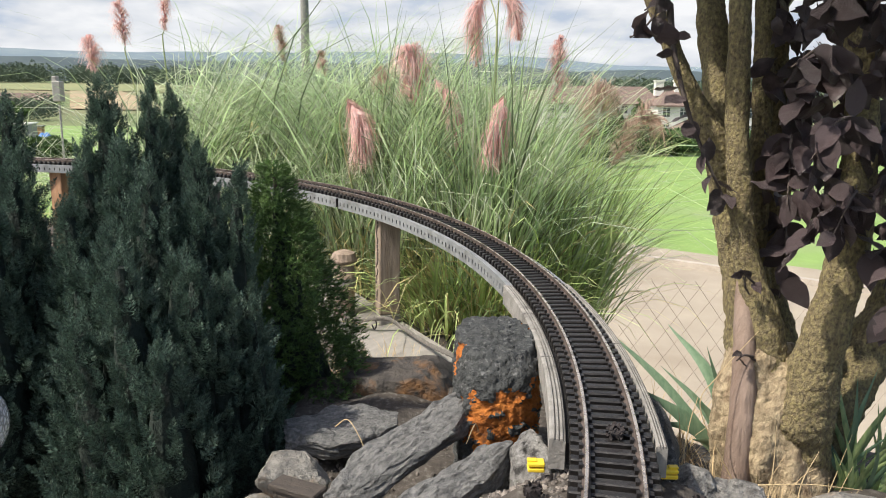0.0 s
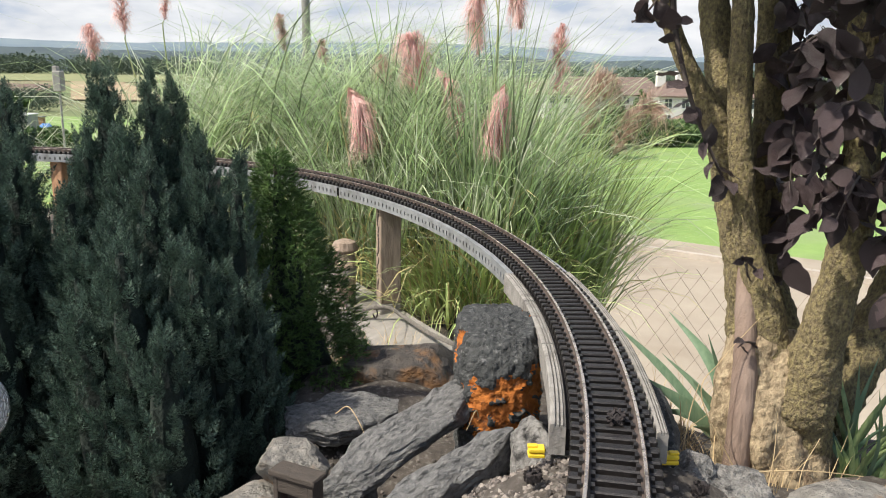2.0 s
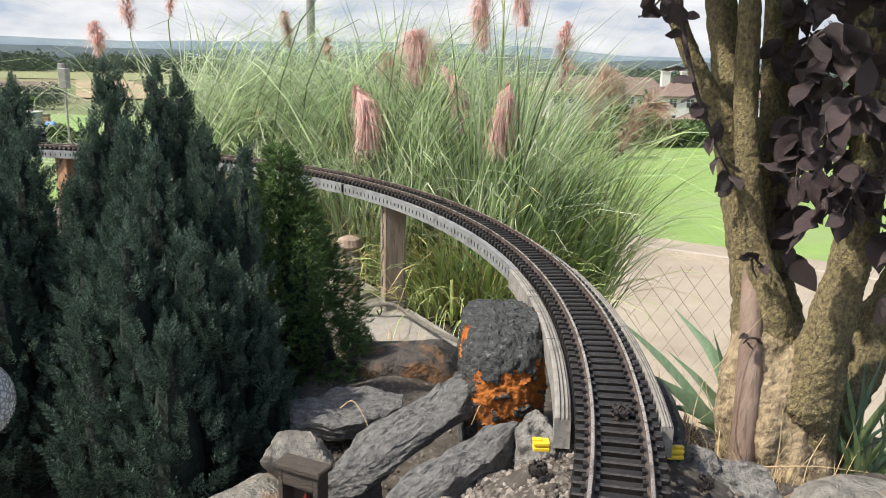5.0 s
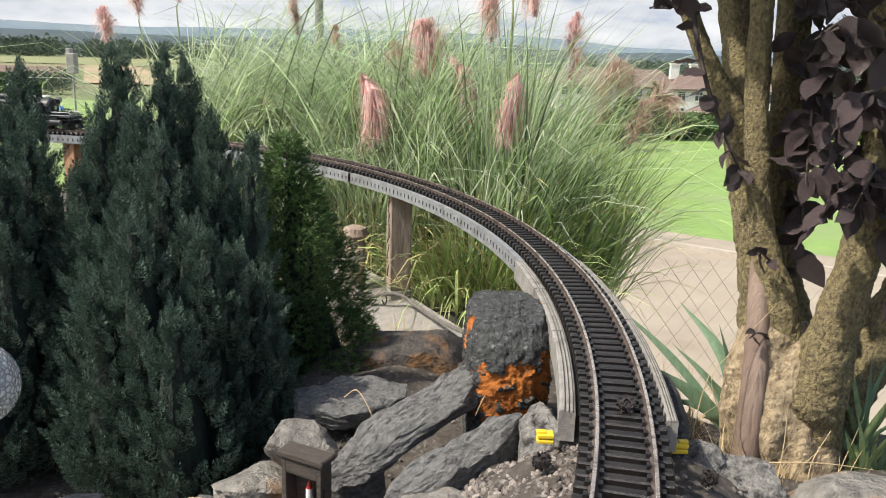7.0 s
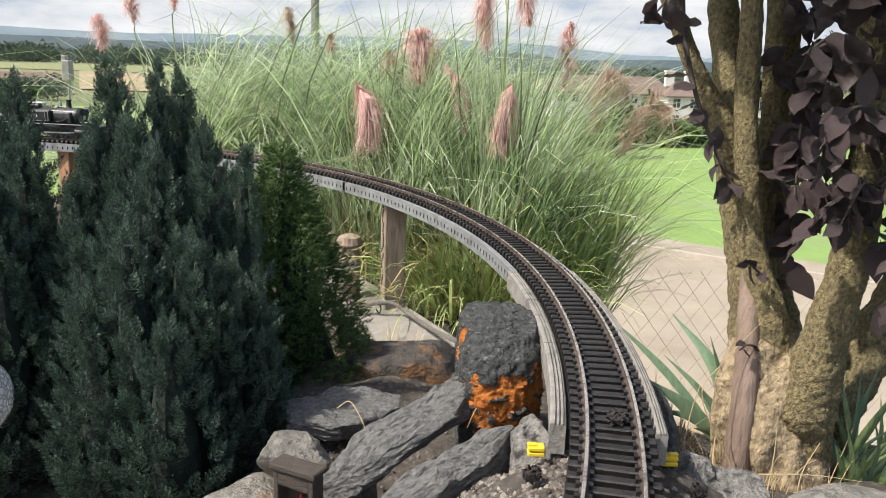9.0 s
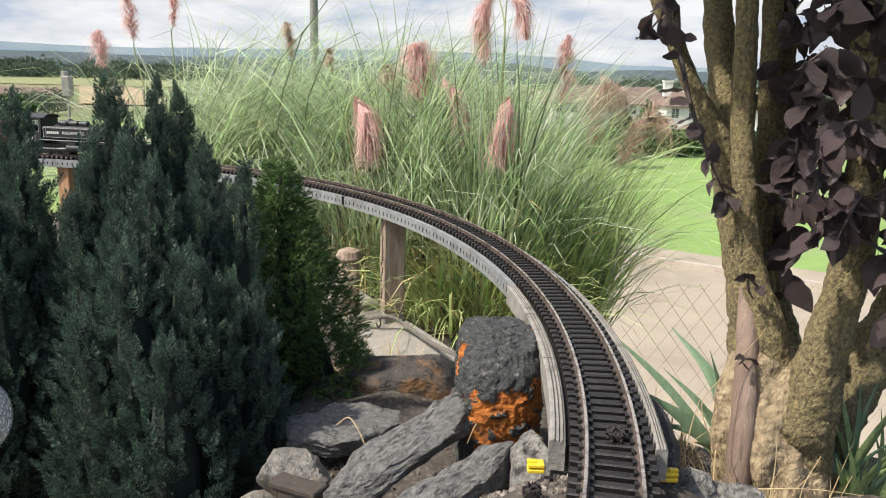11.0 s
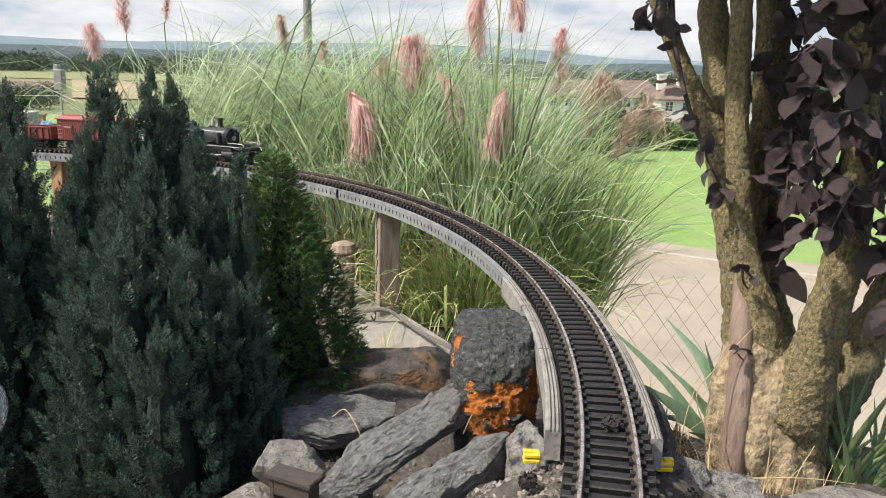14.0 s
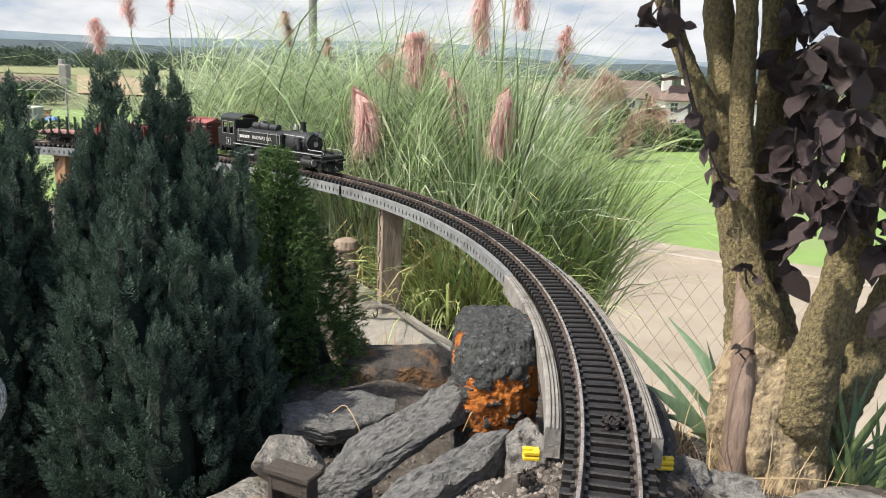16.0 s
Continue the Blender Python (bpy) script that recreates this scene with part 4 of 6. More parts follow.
rope = thing("rope", (0, 0, 0), "sagging pale twisted rope strung between the posts", "rope")
for k in range(3):
    a = np.arange(len(rp)) * 0.9 + k * 2.094
    make("strand", Geo().tube(rp + np.stack([np.zeros(len(rp)), np.cos(a), np.sin(a)], 1) * 0.0030, 0.0030, 6), M["rope"], rope)
for i in (16, 44):
    make("hook", Geo().tube(smooth_path([tuple(rp[i] + (0, 0, 0.006)), tuple(rp[i] + (0.007, -0.004, -0.012)), tuple(rp[i] + (0.002, -0.004, -0.026)), tuple(rp[i] + (-0.005, -0.003, -0.014))], 5), 0.0018, 6), M["iron"], rope, label="dark iron hook")

# glass ball on a rod
gb_ = thing("glass_ball", (-0.476, 0.749, float(ground_z(-0.476, 0.749))), "crackled clear glass ball on a thin metal rod", "garden ornament")
bmg = bmesh.new()
bmesh.ops.create_uvsphere(bmg, u_segments=40, v_segments=24, radius=0.044)
bz = 0.967 - gb_.location.z
make("ball", bmg, M["glass"], gb_, smooth=True, at=(0, 0, bz))
make("rod", Geo().tube([(0, 0, -0.02), (0, 0, bz - 0.043)], 0.004, 10), M["iron"], gb_)
make("collar", Geo().tube([(0, 0, bz - 0.056), (0, 0, bz - 0.036)], [0.010, 0.017], 14), M["iron"], gb_)

# chain-link fence beside the bank
fen = thing("wire_fence", (0.25, 1.27, 0.0), "thin rusty chain-link fence above the road", "fence")
g = Geo()
W, Z0, Z1, P = 0.62, 0.40, 0.99, 0.036
for sgn in (1, -1):
    for i in range(-16, 18):
        a, b = [], []
        x = i * P
        pts = []
        for k in range(2):
            zz = (Z0, Z1)[k]
            pts.append((x + sgn * (zz - Z0) * 0.75, zz))
        (xa, za), (xb, zb) = pts
        ts = np.linspace(0, 1, 9)
        q = [(xa + (xb - xa) * t, 0.004 * math.sin(i * 2 + t * 9) + 0.12 * (xa + (xb - xa) * t), za + (zb - za) * t) for t in ts]
        q = [p for p in q if 0 <= p[0] <= W]
        if len(q) > 1:
            g.tube(q, 0.00032, 4, cap=False)
make("wire_mesh", g, M["post"], fen, recalc=False)
for x in (0.0, W):
    make("stake", Geo().tube([(x, 0.12 * x, -0.6), (x, 0.12 * x, 0.86)], 0.006, 8), M["iron"], fen)

# ---- plants ----
def blades(n, base, spread, length, lean, droop, width, seed, seg=6, az=None, keep=None):
    """Arching tapered blades as narrow strips."""
    r = np.random.default_rng(seed)
    phi = r.uniform(0, 2 * math.pi, n) if az is None else r.uniform(az[0], az[1], n)
    rad = spread * np.sqrt(r.uniform(0, 1, n))
    b = np.stack([base[0] + rad * np.cos(phi + r.normal(0, 0.7, n)), base[1] + rad * np.sin(phi + r.normal(0, 0.7, n)), np.full(n, base[2] - 0.02)], 1)
    L = r.uniform(*length, n)
    a0 = r.uniform(0.02, 1, n) ** 1.1 * lean
    dr = r.uniform(*droop, n)
    wd = r.uniform(*width, n)
    tw = r.normal(0, 0.25, n)
    pts, ang = [b], a0.copy()
    p = b.copy()
    for k in range(seg):
        u = (k + 1) / seg
        ang = a0 + dr * u ** 2.2
        ph = phi + tw * u
        st = L / seg
        p = p + np.stack([np.sin(ang) * np.cos(ph) * st, np.sin(ang) * np.sin(ph) * st, np.cos(ang) * st], 1)
        pts.append(p.copy())
    pts = np.stack(pts, 1)
    if keep is not None:
        ok = keep(pts)
        pts, phi, tw, wd, n = pts[ok], phi[ok], tw[ok], wd[ok], int(ok.sum())
    side = np.stack([-np.sin(phi + tw), np.cos(phi + tw), r.normal(0, 0.3, n)], 1)
    w = np.array([0.8, 1.0, 0.95, 0.8, 0.6, 0.36, 0.06] if seg == 6 else np.linspace(1, 0.06, seg + 1))
    off = side[:, None, :] * (wd[:, None] * w[None])[..., None] / 2
    v = np.stack([pts - off, pts + off], 2).reshape(-1, 3)
    m = (seg + 1) * 2
    one = np.array([(2 * k, 2 * k + 1, 2 * k + 3, 2 * k + 2) for k in range(seg)])
    f = (one[None] + (np.arange(n) * m)[:, None, None]).reshape(-1, 4)
    return v, f.tolist()


def plume_mesh(axis, width, n, seed, soft=1.0):
    """Many fine drooping hairs along a bent axis."""
    r = np.random.default_rng(seed)
    ax = smooth_path(axis, 8)
    tan = np.gradient(ax, axis=0)
    t = r.uniform(0, 1, n) ** 0.85
    i = t * (len(ax) - 1)
    i0 = np.minimum(i.astype(int), len(ax) - 2)
    p = ax[i0] + (ax[i0 + 1] - ax[i0]) * (i - i0)[:, None]
    d = tan[i0] / np.linalg.norm(tan[i0], axis=1)[:, None]
    tuft = r.normal(size=(46, 3))
    which = (t * 45.99).astype(int)
    o = tuft[which] * 1.1 + r.normal(0, 0.5, (n, 3))
    o -= d * (o * d).sum(1)[:, None]
    o /= np.linalg.norm(o, axis=1)[:, None]
    prof = np.clip(np.sin(np.pi * (0.12 + 0.86 * t)) ** 0.7, 0.15, 1)
    ln = width * prof * r.uniform(0.25, 1.5, n) * (0.6 + 0.8 * r.uniform(0, 1, 46)[which])
    q1 = p + d * (ln * 0.55)[:, None] + o * (ln * 0.58)[:, None]
    q2 = q1 + r.normal(0, 0.12, (n, 3)) * ln[:, None] + d * (ln * 0.25)[:, None] + o * (ln * 0.38)[:, None] + np.array((0, 0, -1)) * (ln * soft * r.uniform(0.3, 1.2, n))[:, None]
    s = np.cross(o, d) * 0.0008
    v = np.stack([p - s, p + s, q1 - s, q1 + s, q2 - s * 0.2, q2 + s * 0.2], 1).reshape(-1, 3)
    one = np.array([(0, 1, 3, 2), (2, 3, 5, 4)])
    f = (one[None] + (np.arange(n) * 6)[:, None, None]).reshape(-1, 4)
    return v, f.tolist()


def clear_of_track(q):
    """Blades that do not hang into the way of the train."""
    r_ = np.hypot(q[..., 0] - CX, q[..., 1] - CY)
    gap = (q[..., 0] < -1.33 - 0.05 * np.sin(q[..., 2] * 40)) & (q[..., 2] > 0.95)
    thin = (np.arange(len(q)) % 9) > 0
    return ~(gap.any(1) & thin) & ~((np.abs(r_ - RAD) < 0.085) & (q[..., 2] > 0.93)).any(1) & ~((r_ < RAD) & (q[..., 2] > 0.85)).any(1)


def pampas(at, label, seed, layers, plumes=()):
    t = thing("pampas_grass", at, label, "grass", "pampas grass clumps")
    for name, key, args in layers:
        make(name, blades(seed=seed + len(name) * 7 + args["n"], base=(0, 0, 0), keep=lambda q: clear_of_track(q + np.array(at)), **args), M[key], t, recalc=False)
    for k, (foot, *bends, w, key, n) in enumerate(plumes):
        o = np.array(at)
        foot, bends = np.array(foot) - o, [np.array(b) - o for b in bends]
        st = make("plume_stalk", Geo().tube(smooth_path([(foot[0] * 0.3, foot[1] * 0.3, 0), tuple(foot * (0.7, 0.7, 0.6)), tuple(foot), tuple(bends[0])], 6), np.linspace(0.0045, 0.0018, 19), 6), M["stalk"], t)
        make("plume", plume_mesh(bends, w * 0.86, int(n * 1.9), seed + k), M[key], st, recalc=False, label="fluffy pink plume" if key == "plume" else "fluffy buff-pink plume")
    return t


def clump(n, L, lean=0.75, droop=(0.6, 2.0), spread=0.13, pale=0.35, dry=0.12, w=(0.0034, 0.0072), key="grass"):
    return [("blades", key, dict(n=int(n * (1 - pale - dry)), spread=spread, length=L, lean=lean, droop=droop, width=w)),
            ("pale_blades", "grass_pale", dict(n=int(n * pale), spread=spread, length=(L[0], L[1] * 1.05), lean=lean, droop=(droop[0] + 0.3, droop[1] + 0.4), width=(w[0] * 0.7, w[1] * 0.8))),
            ("dry_blades", "grass_dry", dict(n=int(n * dry), spread=spread, length=(L[0] * 0.45, L[1] * 0.7), lean=lean * 1.5, droop=(0.8, 2.2), width=w))]


GZ = 0.61
pampas((0.12, 2.34, GZ), "tall green pampas grass with upright pink plumes", 100, clump(1700, (0.45, 0.98), 0.42, (0.2, 1.5), pale=0.22, dry=0.10, w=(0.004, 0.0088)), (
    ((0.148, 2.5, 1.440), (0.118, 2.55, 1.575), (0.081, 2.55, 1.491), (0.093, 2.55, 1.353), 0.042, "plume", 800),
    ((0.148, 2.5, 1.473), (0.152, 2.5, 1.554), (0.188, 2.5, 1.530), (0.214, 2.5, 1.432), 0.038, "plume", 700),
    ((0.153, 2.12, 1.200), (0.150, 2.12, 1.268), (0.137, 2.12, 1.192), (0.119, 2.12, 1.088), 0.044, "plume", 800),
    ((0.338, 2.55, 1.130), (0.342, 2.55, 1.23), (0.346, 2.55, 1.34), (0.343, 2.55, 1.442), 0.040, "plume", 900)))
# this clump stands in shadow, so its blades take the sunlit colour
pampas((0.33, 2.44, GZ - 0.12), "arching green pampas grass with bowed buff plumes", 140, clump(1000, (0.42, 0.86), 0.46, (0.3, 1.5), pale=0.20, dry=0.08, w=(0.004, 0.0085), key="grass_sunlit"), (
    ((0.430, 2.5, 1.000), (0.431, 2.5, 1.09), (0.438, 2.5, 1.20), (0.470, 2.5, 1.262), (0.490, 2.5, 1.245), 0.066, "plume_buff", 1000),
    ((0.490, 2.45, 0.960), (0.510, 2.45, 1.05), (0.545, 2.45, 1.145), (0.597, 2.45, 1.205), (0.628, 2.45, 1.19), 0.066, "plume_buff", 1000)))
pampas((-0.20, 2.56, GZ), "tall green pampas grass with bent pink plumes", 180, clump(1900, (0.50, 1.02), 0.46, (0.4, 1.7), pale=0.25, dry=0.12, w=(0.004, 0.0085)), (
    ((-0.318, 2.40, 1.17), (-0.295, 2.40, 1.245), (-0.258, 2.40, 1.177), (-0.236, 2.40, 1.065), 0.058, "plume", 1000),
    ((-0.098, 2.46, 1.18), (-0.098, 2.46, 1.225), (-0.103, 2.46, 1.32), (-0.112, 2.46, 1.400), 0.066, "plume", 1200),
    ((-0.066, 2.36, 1.33), (-0.038, 2.36, 1.304), (-0.002, 2.36, 1.256), (0.026, 2.36, 1.184), (0.038, 2.36, 1.096), 0.034, "plume", 600),
    ((-0.210, 2.70, 1.20), (-0.213, 2.70, 1.235), (-0.219, 2.70, 1.29), (-0.224, 2.70, 1.339), 0.036, "plume_buff", 500)))
pampas((-0.62, 2.98, GZ), "dense grey-green arching pampas grass", 220, clump(3600, (0.60, 1.36), 0.46, (1.1, 2.9), spread=0.26, pale=0.38, dry=0.06, w=(0.0034, 0.0072)), (
    ((-0.625, 3.15, 1.31), (-0.631, 3.15, 1.350), (-0.640, 3.15, 1.428), (-0.653, 3.15, 1.490), 0.034, "plume_buff", 500),
    ((-0.449, 3.0, 1.27), (-0.452, 3.0, 1.304), (-0.460, 3.0, 1.355), (-0.467, 3.0, 1.395), 0.030, "plume_buff", 350)))
pampas((-1.05, 3.22, GZ), "tall pale green arching pampas grass", 260, clump(4000, (0.62, 1.40), 0.42, (1.1, 3.0), spread=0.28, pale=0.40, dry=0.05, w=(0.0034, 0.0072)), (
    ((-1.165, 3.35, 1.42), (-1.160, 3.35, 1.47), (-1.152, 3.35, 1.55), (-1.145, 3.35, 1.640), 0.032, "plume", 500),
    ((-1.318, 3.35, 1.36), (-1.322, 3.35, 1.41), (-1.328, 3.35, 1.50), (-1.339, 3.35, 1.610), 0.044, "plume", 600)))
pampas((-1.42, 3.40, GZ), "pale arching pampas grass with buff plumes", 300, clump(900, (0.40, 0.92), 0.50, (0.7, 2.3), spread=0.12, pale=0.6, dry=0.2), (
    ((-1.474, 3.40, 1.25), (-1.477, 3.40, 1.30), (-1.482, 3.40, 1.38), (-1.496, 3.40, 1.450), 0.046, "plume", 600),))
pampas((-0.28, 3.05, GZ), "dense green pampas grass behind the plumes", 340, clump(3600, (0.60, 1.26), 0.48, (0.9, 2.5), spread=0.24, pale=0.36, dry=0.05))

# straw at the grass's foot
tagged(make("dry_grass", blades(340, (0.06, 2.22, GZ + 0.02), 0.20, (0.12, 0.40), 1.2, (0.4, 1.6), (0.0022, 0.005), 77), M["grass_dry"], recalc=False),
       "tangle of dry straw-coloured grass at the clump's foot", "dry grass", kind="stuff")
# low blades brightened by the same painted sunlight
tagged(make("low_grass", blades(700, (0.09, 2.24, GZ + 0.01), 0.20, (0.16, 0.46), 0.95, (0.5, 1.9), (0.0035, 0.0075), 78, keep=lambda q: clear_of_track(q)), M["grass_sunlit"], recalc=False),
       "short fresh yellow-green blades arching below the track", "grass", kind="stuff")
tagged(make("straw_tuft", blades(420, (-0.14, 1.70, 0.625), 0.10, (0.06, 0.14), 1.1, (0.2, 1.2), (0.0012, 0.0025), 79), M["straw"], recalc=False),
       "short dry orange-brown grass below the wall", "dry grass", kind="stuff")


def girth(u):
    """How wide a leader's foliage is, from its tip (0) to its foot (1)."""
    return np.minimum(1, (0.02 + 1.55 * u) ** 0.72) * (1 - 0.25 * np.clip((u - 0.8) / 0.2, 0, 1))


def branchlet():
    """One upright plume of foliage, one unit long: short sprigs all round a stem, each set with scale-like leaflets."""
    quads = []
    for k in range(26):
        u = (k + 0.5) / 26
        a = k * 2.39996
        out = np.array((math.cos(a), math.sin(a), 0))
        d = out * 0.60 + np.array((0, 0, 0.80))
        side = np.array((-math.sin(a), math.cos(a), 0))
        foot = np.array((0, 0, 0.10 + 0.82 * u))
        ln = 0.36 * (1 - 0.70 * u)
        for v, w, sg in ((0.30, 0.30, 1), (0.42, 0.30, -1), (0.70, 0.26, 1), (0.70, 0.26, -1), (0.62, 0.42, 0)):
            b = foot + d * ln * v
            e = d + side * sg * 0.9
            x = np.cross(e, (0.3, 0.2, 1.0)) if sg == 0 else np.cross(e, out)
            x /= np.linalg.norm(x)
            L = ln * w * 1.2 + 0.022
            quads.append([b, b + e * L * 0.4 + x * L * 0.17, b + e * L, b + e * L * 0.4 - x * L * 0.17])
    t = np.array((0, 0, 1.0))
    for x in (np.array((1.0, 0, 0)), np.array((0, 1.0, 0))):
        quads.append([t * 0.88, t * 0.98 + x * 0.035, t * 1.12, t * 0.98 - x * 0.035])
    return np.array(quads).reshape(-1, 3)


def sprays(axes, rads, size, seed, density):
    """Plumes set over the outside of upright leaders, tips turned up; none inside a neighbouring leader."""
    r = np.random.default_rng(seed)
    one = branchlet()
    V = []
    for i, ((top, bottom), R) in enumerate(zip(axes, rads)):
        h = top[2] - bottom[2]
        n = int(density * 640 * h * (R + 0.015) / 0.05)
        u = r.uniform(0, 1, n) ** 0.85
        ph = r.uniform(0, 2 * math.pi, n)
        lum = 0.88 + 0.22 * np.sin(ph * 3 + u * 15 + seed + i) * np.sin(u * 21 + i)
        rad = R * girth(u) * lum * np.sqrt(r.uniform(0.35, 1.0, n))
        out = np.stack([np.cos(ph), np.sin(ph), np.zeros(n)], 1)
        p = top + (bottom - top) * u[:, None] + out * rad[:, None] - np.array((0, 0, size * 0.45))
        ok = np.ones(n, bool)
        for j, ((tj, bj), Rj) in enumerate(zip(axes, rads)):
            if j != i:
                uj = (tj[2] - p[:, 2]) / (tj[2] - bj[2])
                c = tj + (bj - tj) * uj[:, None]
                ok &= ~((uj > 0.02) & (np.hypot(*(p - c)[:, :2].T) < 0.62 * Rj * girth(np.clip(uj, 0, 1))))
        p, out, u = p[ok], out[ok], u[ok]
        n = len(p)
        d = out * r.uniform(0.12, 0.85, n)[:, None] * np.minimum(1, 0.15 + 3 * u)[:, None] + np.array((0, 0, 1.0)) + r.normal(0, 0.14, (n, 3))
        d /= np.linalg.norm(d, axis=1)[:, None]
        x = np.cross(d, r.normal(size=(n, 3)))
        x /= np.linalg.norm(x, axis=1)[:, None]
        y = np.cross(d, x)
        sc = size * r.uniform(0.55, 1.25, n) * (0.70 + 0.4 * u)
        fat = r.uniform(0.65, 1.0, n)[:, None, None]
        v = p[:, None] + sc[:, None, None] * ((one[None, :, 0:1] * x[:, None] + one[None, :, 1:2] * y[:, None]) * fat + one[None, :, 2:3] * d[:, None])
        V.append(v.reshape(-1, 3))
    V = np.concatenate(V)
    return V, np.arange(len(V)).reshape(-1, 4).tolist()


def cypress(name, at, spires, label, seed, spray=0.046, density=1.0):
    t = thing(name, at, label, "conifer", "garden conifers")
    o = np.array(at)
    axes, rads = [], []
    for x, y, z, R in spires:
        foot = np.array((at[0] + (x - at[0]) * 0.75, at[1] + (y - at[1]) * 0.75, at[2] + 0.02)) - o
        axes.append((np.array((x, y, z)) - o, foot))
        rads.append(R * 1.12)
    for tp_, ft in axes:
        make("stem", Geo().tube([tuple(ft), tuple(ft + (tp_ - ft) * 0.5), tuple(ft + (tp_ - ft) * 0.93)], [0.006, 0.004, 0.0015], 6), M["twig"], t, label="thin brown upright stem")
    # solid dark tubes stand in for shade between the plumes
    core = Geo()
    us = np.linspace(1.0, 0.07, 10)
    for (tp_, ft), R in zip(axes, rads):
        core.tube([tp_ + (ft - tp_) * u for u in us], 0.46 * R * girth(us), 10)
    make("inner_foliage", core, M["cypress_core"], t, label="solid core coloured dark as the shade inside the foliage")
    make("foliage", sprays(axes, rads, spray, seed, density), M["cypress"], t, recalc=False, label="blue-green feathery foliage plumes")
    return t


cypress("conifer", (-0.37, 1.08, 0.70), (
    (-0.500, 1.192, 1.315, 0.062), (-0.448, 1.242, 1.302, 0.056), (-0.430, 1.290, 1.285, 0.050), (-0.515, 1.15, 1.22, 0.06), (-0.285, 1.114, 1.185, 0.044), (-0.272, 0.984, 1.072, 0.046),
    (-0.303, 0.964, 1.086, 0.052), (-0.384, 0.939, 1.112, 0.060), (-0.520, 1.098, 1.145, 0.060), (-0.250, 1.030, 1.025, 0.046),
    (-0.323, 0.893, 1.010, 0.060), (-0.445, 0.945, 1.018, 0.062), (-0.235, 1.010, 0.965, 0.046), (-0.40, 1.08, 1.20, 0.075), (-0.34, 1.10, 1.16, 0.070), (-0.455, 1.14, 1.215, 0.070), (-0.365, 1.20, 1.215, 0.065), (-0.425, 1.01, 1.13, 0.070), (-0.335, 1.00, 1.09, 0.065), (-0.48, 1.03, 1.07, 0.06)),
    "dense dark blue-green upright conifer with feathery foliage", 501)
cypress("conifer", (-0.68, 1.14, 0.70), (
    (-0.663, 1.231, 1.275, 0.06), (-0.600, 1.122, 1.205, 0.058), (-0.606, 1.056, 1.148, 0.06), (-0.570, 0.99, 1.070, 0.058), (-0.726, 1.223, 1.25, 0.06),
    (-0.612, 1.150, 1.110, 0.055), (-0.70, 1.10, 1.19, 0.07), (-0.66, 0.98, 1.08, 0.07), (-0.60, 0.95, 0.98, 0.055)),
    "dark green upright conifer partly hidden at the bed's side", 521)

# dwarf spruce
sp = thing("dwarf_spruce", (-0.245, 1.33, 0.72), "bright green cone-shaped dwarf spruce with fine needles", "conifer", "garden conifers")
r = np.random.default_rng(601)
n = 5200
u = r.uniform(0.0, 1, n) ** 0.7
ph = r.uniform(0, 2 * math.pi, n)
lum = 0.86 + 0.2 * np.sin(ph * 4 + u * 13)
rad = (0.012 + 0.155 * u ** 0.85) * lum * np.sqrt(r.uniform(0.45, 1, n))
lean = np.array((-0.045, 0.03, 0.445))
cp = np.stack([rad * np.cos(ph), rad * np.sin(ph), np.zeros(n)], 1) + lean * (1 - u)[:, None]
dd = np.stack([np.cos(ph), np.sin(ph), r.uniform(0.1, 0.9, n)], 1) + r.normal(0, 0.25, (n, 3))
dd /= np.linalg.norm(dd, axis=1)[:, None]
V = []
for k in range(16):
    o_ = r.normal(size=(n, 3))
    nd = dd * r.uniform(0.3, 1.0, (n, 1)) + o_ * 0.45
    nd /= np.linalg.norm(nd, axis=1)[:, None]
    sd = np.cross(nd, dd + 0.01)
    sd /= np.linalg.norm(sd, axis=1)[:, None]
    b = cp + dd * (0.012 * k / 16)
    ln = r.uniform(0.007, 0.013, (n, 1))
    V.append(np.stack([b - sd * 0.0008, b + sd * 0.0008, b + nd * ln], 1))
V = np.concatenate(V).reshape(-1, 3)
make("needles", (V, np.arange(len(V)).reshape(-1, 3).tolist()), M["spruce"], sp, recalc=False, label="short bright green needles")
make("trunk", Geo().tube([(0, 0, -0.02), tuple(lean * 0.95)], [0.012, 0.003], 8), M["twig"], sp)
# dark solid cone in place of shade behind the needles
make("inner_foliage", Geo().tube([(0, 0, 0.02), tuple(lean * 0.4), tuple(lean * 0.9)], [0.070, 0.034, 0.004], 14), M["cypress_core"], sp, label="solid core coloured dark as the shade inside the foliage")

# sword-leaved plants
def sword(t, foot, tip, bend, w, key):
    p = smooth_path([foot, (np.array(foot) * 0.5 + np.array(tip) * 0.5 + np.array(bend)), tip], 7)
    tan = np.gradient(p, axis=0)
    s = np.cross(tan, (0.2, -1, 0.25))
    s /= np.linalg.norm(s, axis=1)[:, None]
    up = np.cross(s, tan)
    up /= np.linalg.norm(up, axis=1)[:, None]
    k = np.linspace(0, 1, len(p))
    ww = 0.66 * w * np.clip(np.minimum(0.55 + 1.6 * k, (1 - k) * 2.2 + 0.03), 0, 1)
    v = np.concatenate([p - s * ww[:, None] / 2, p + up * (ww * 0.16)[:, None], p + s * ww[:, None] / 2])
    m = len(p)
    f = [(i, i + 1, m + i + 1, m + i) for i in range(m - 1)] + [(m + i, m + i + 1, 2 * m + i + 1, 2 * m + i) for i in range(m - 1)]
    make("leaf", (v, f), M[key], t, smooth=True, recalc=False)


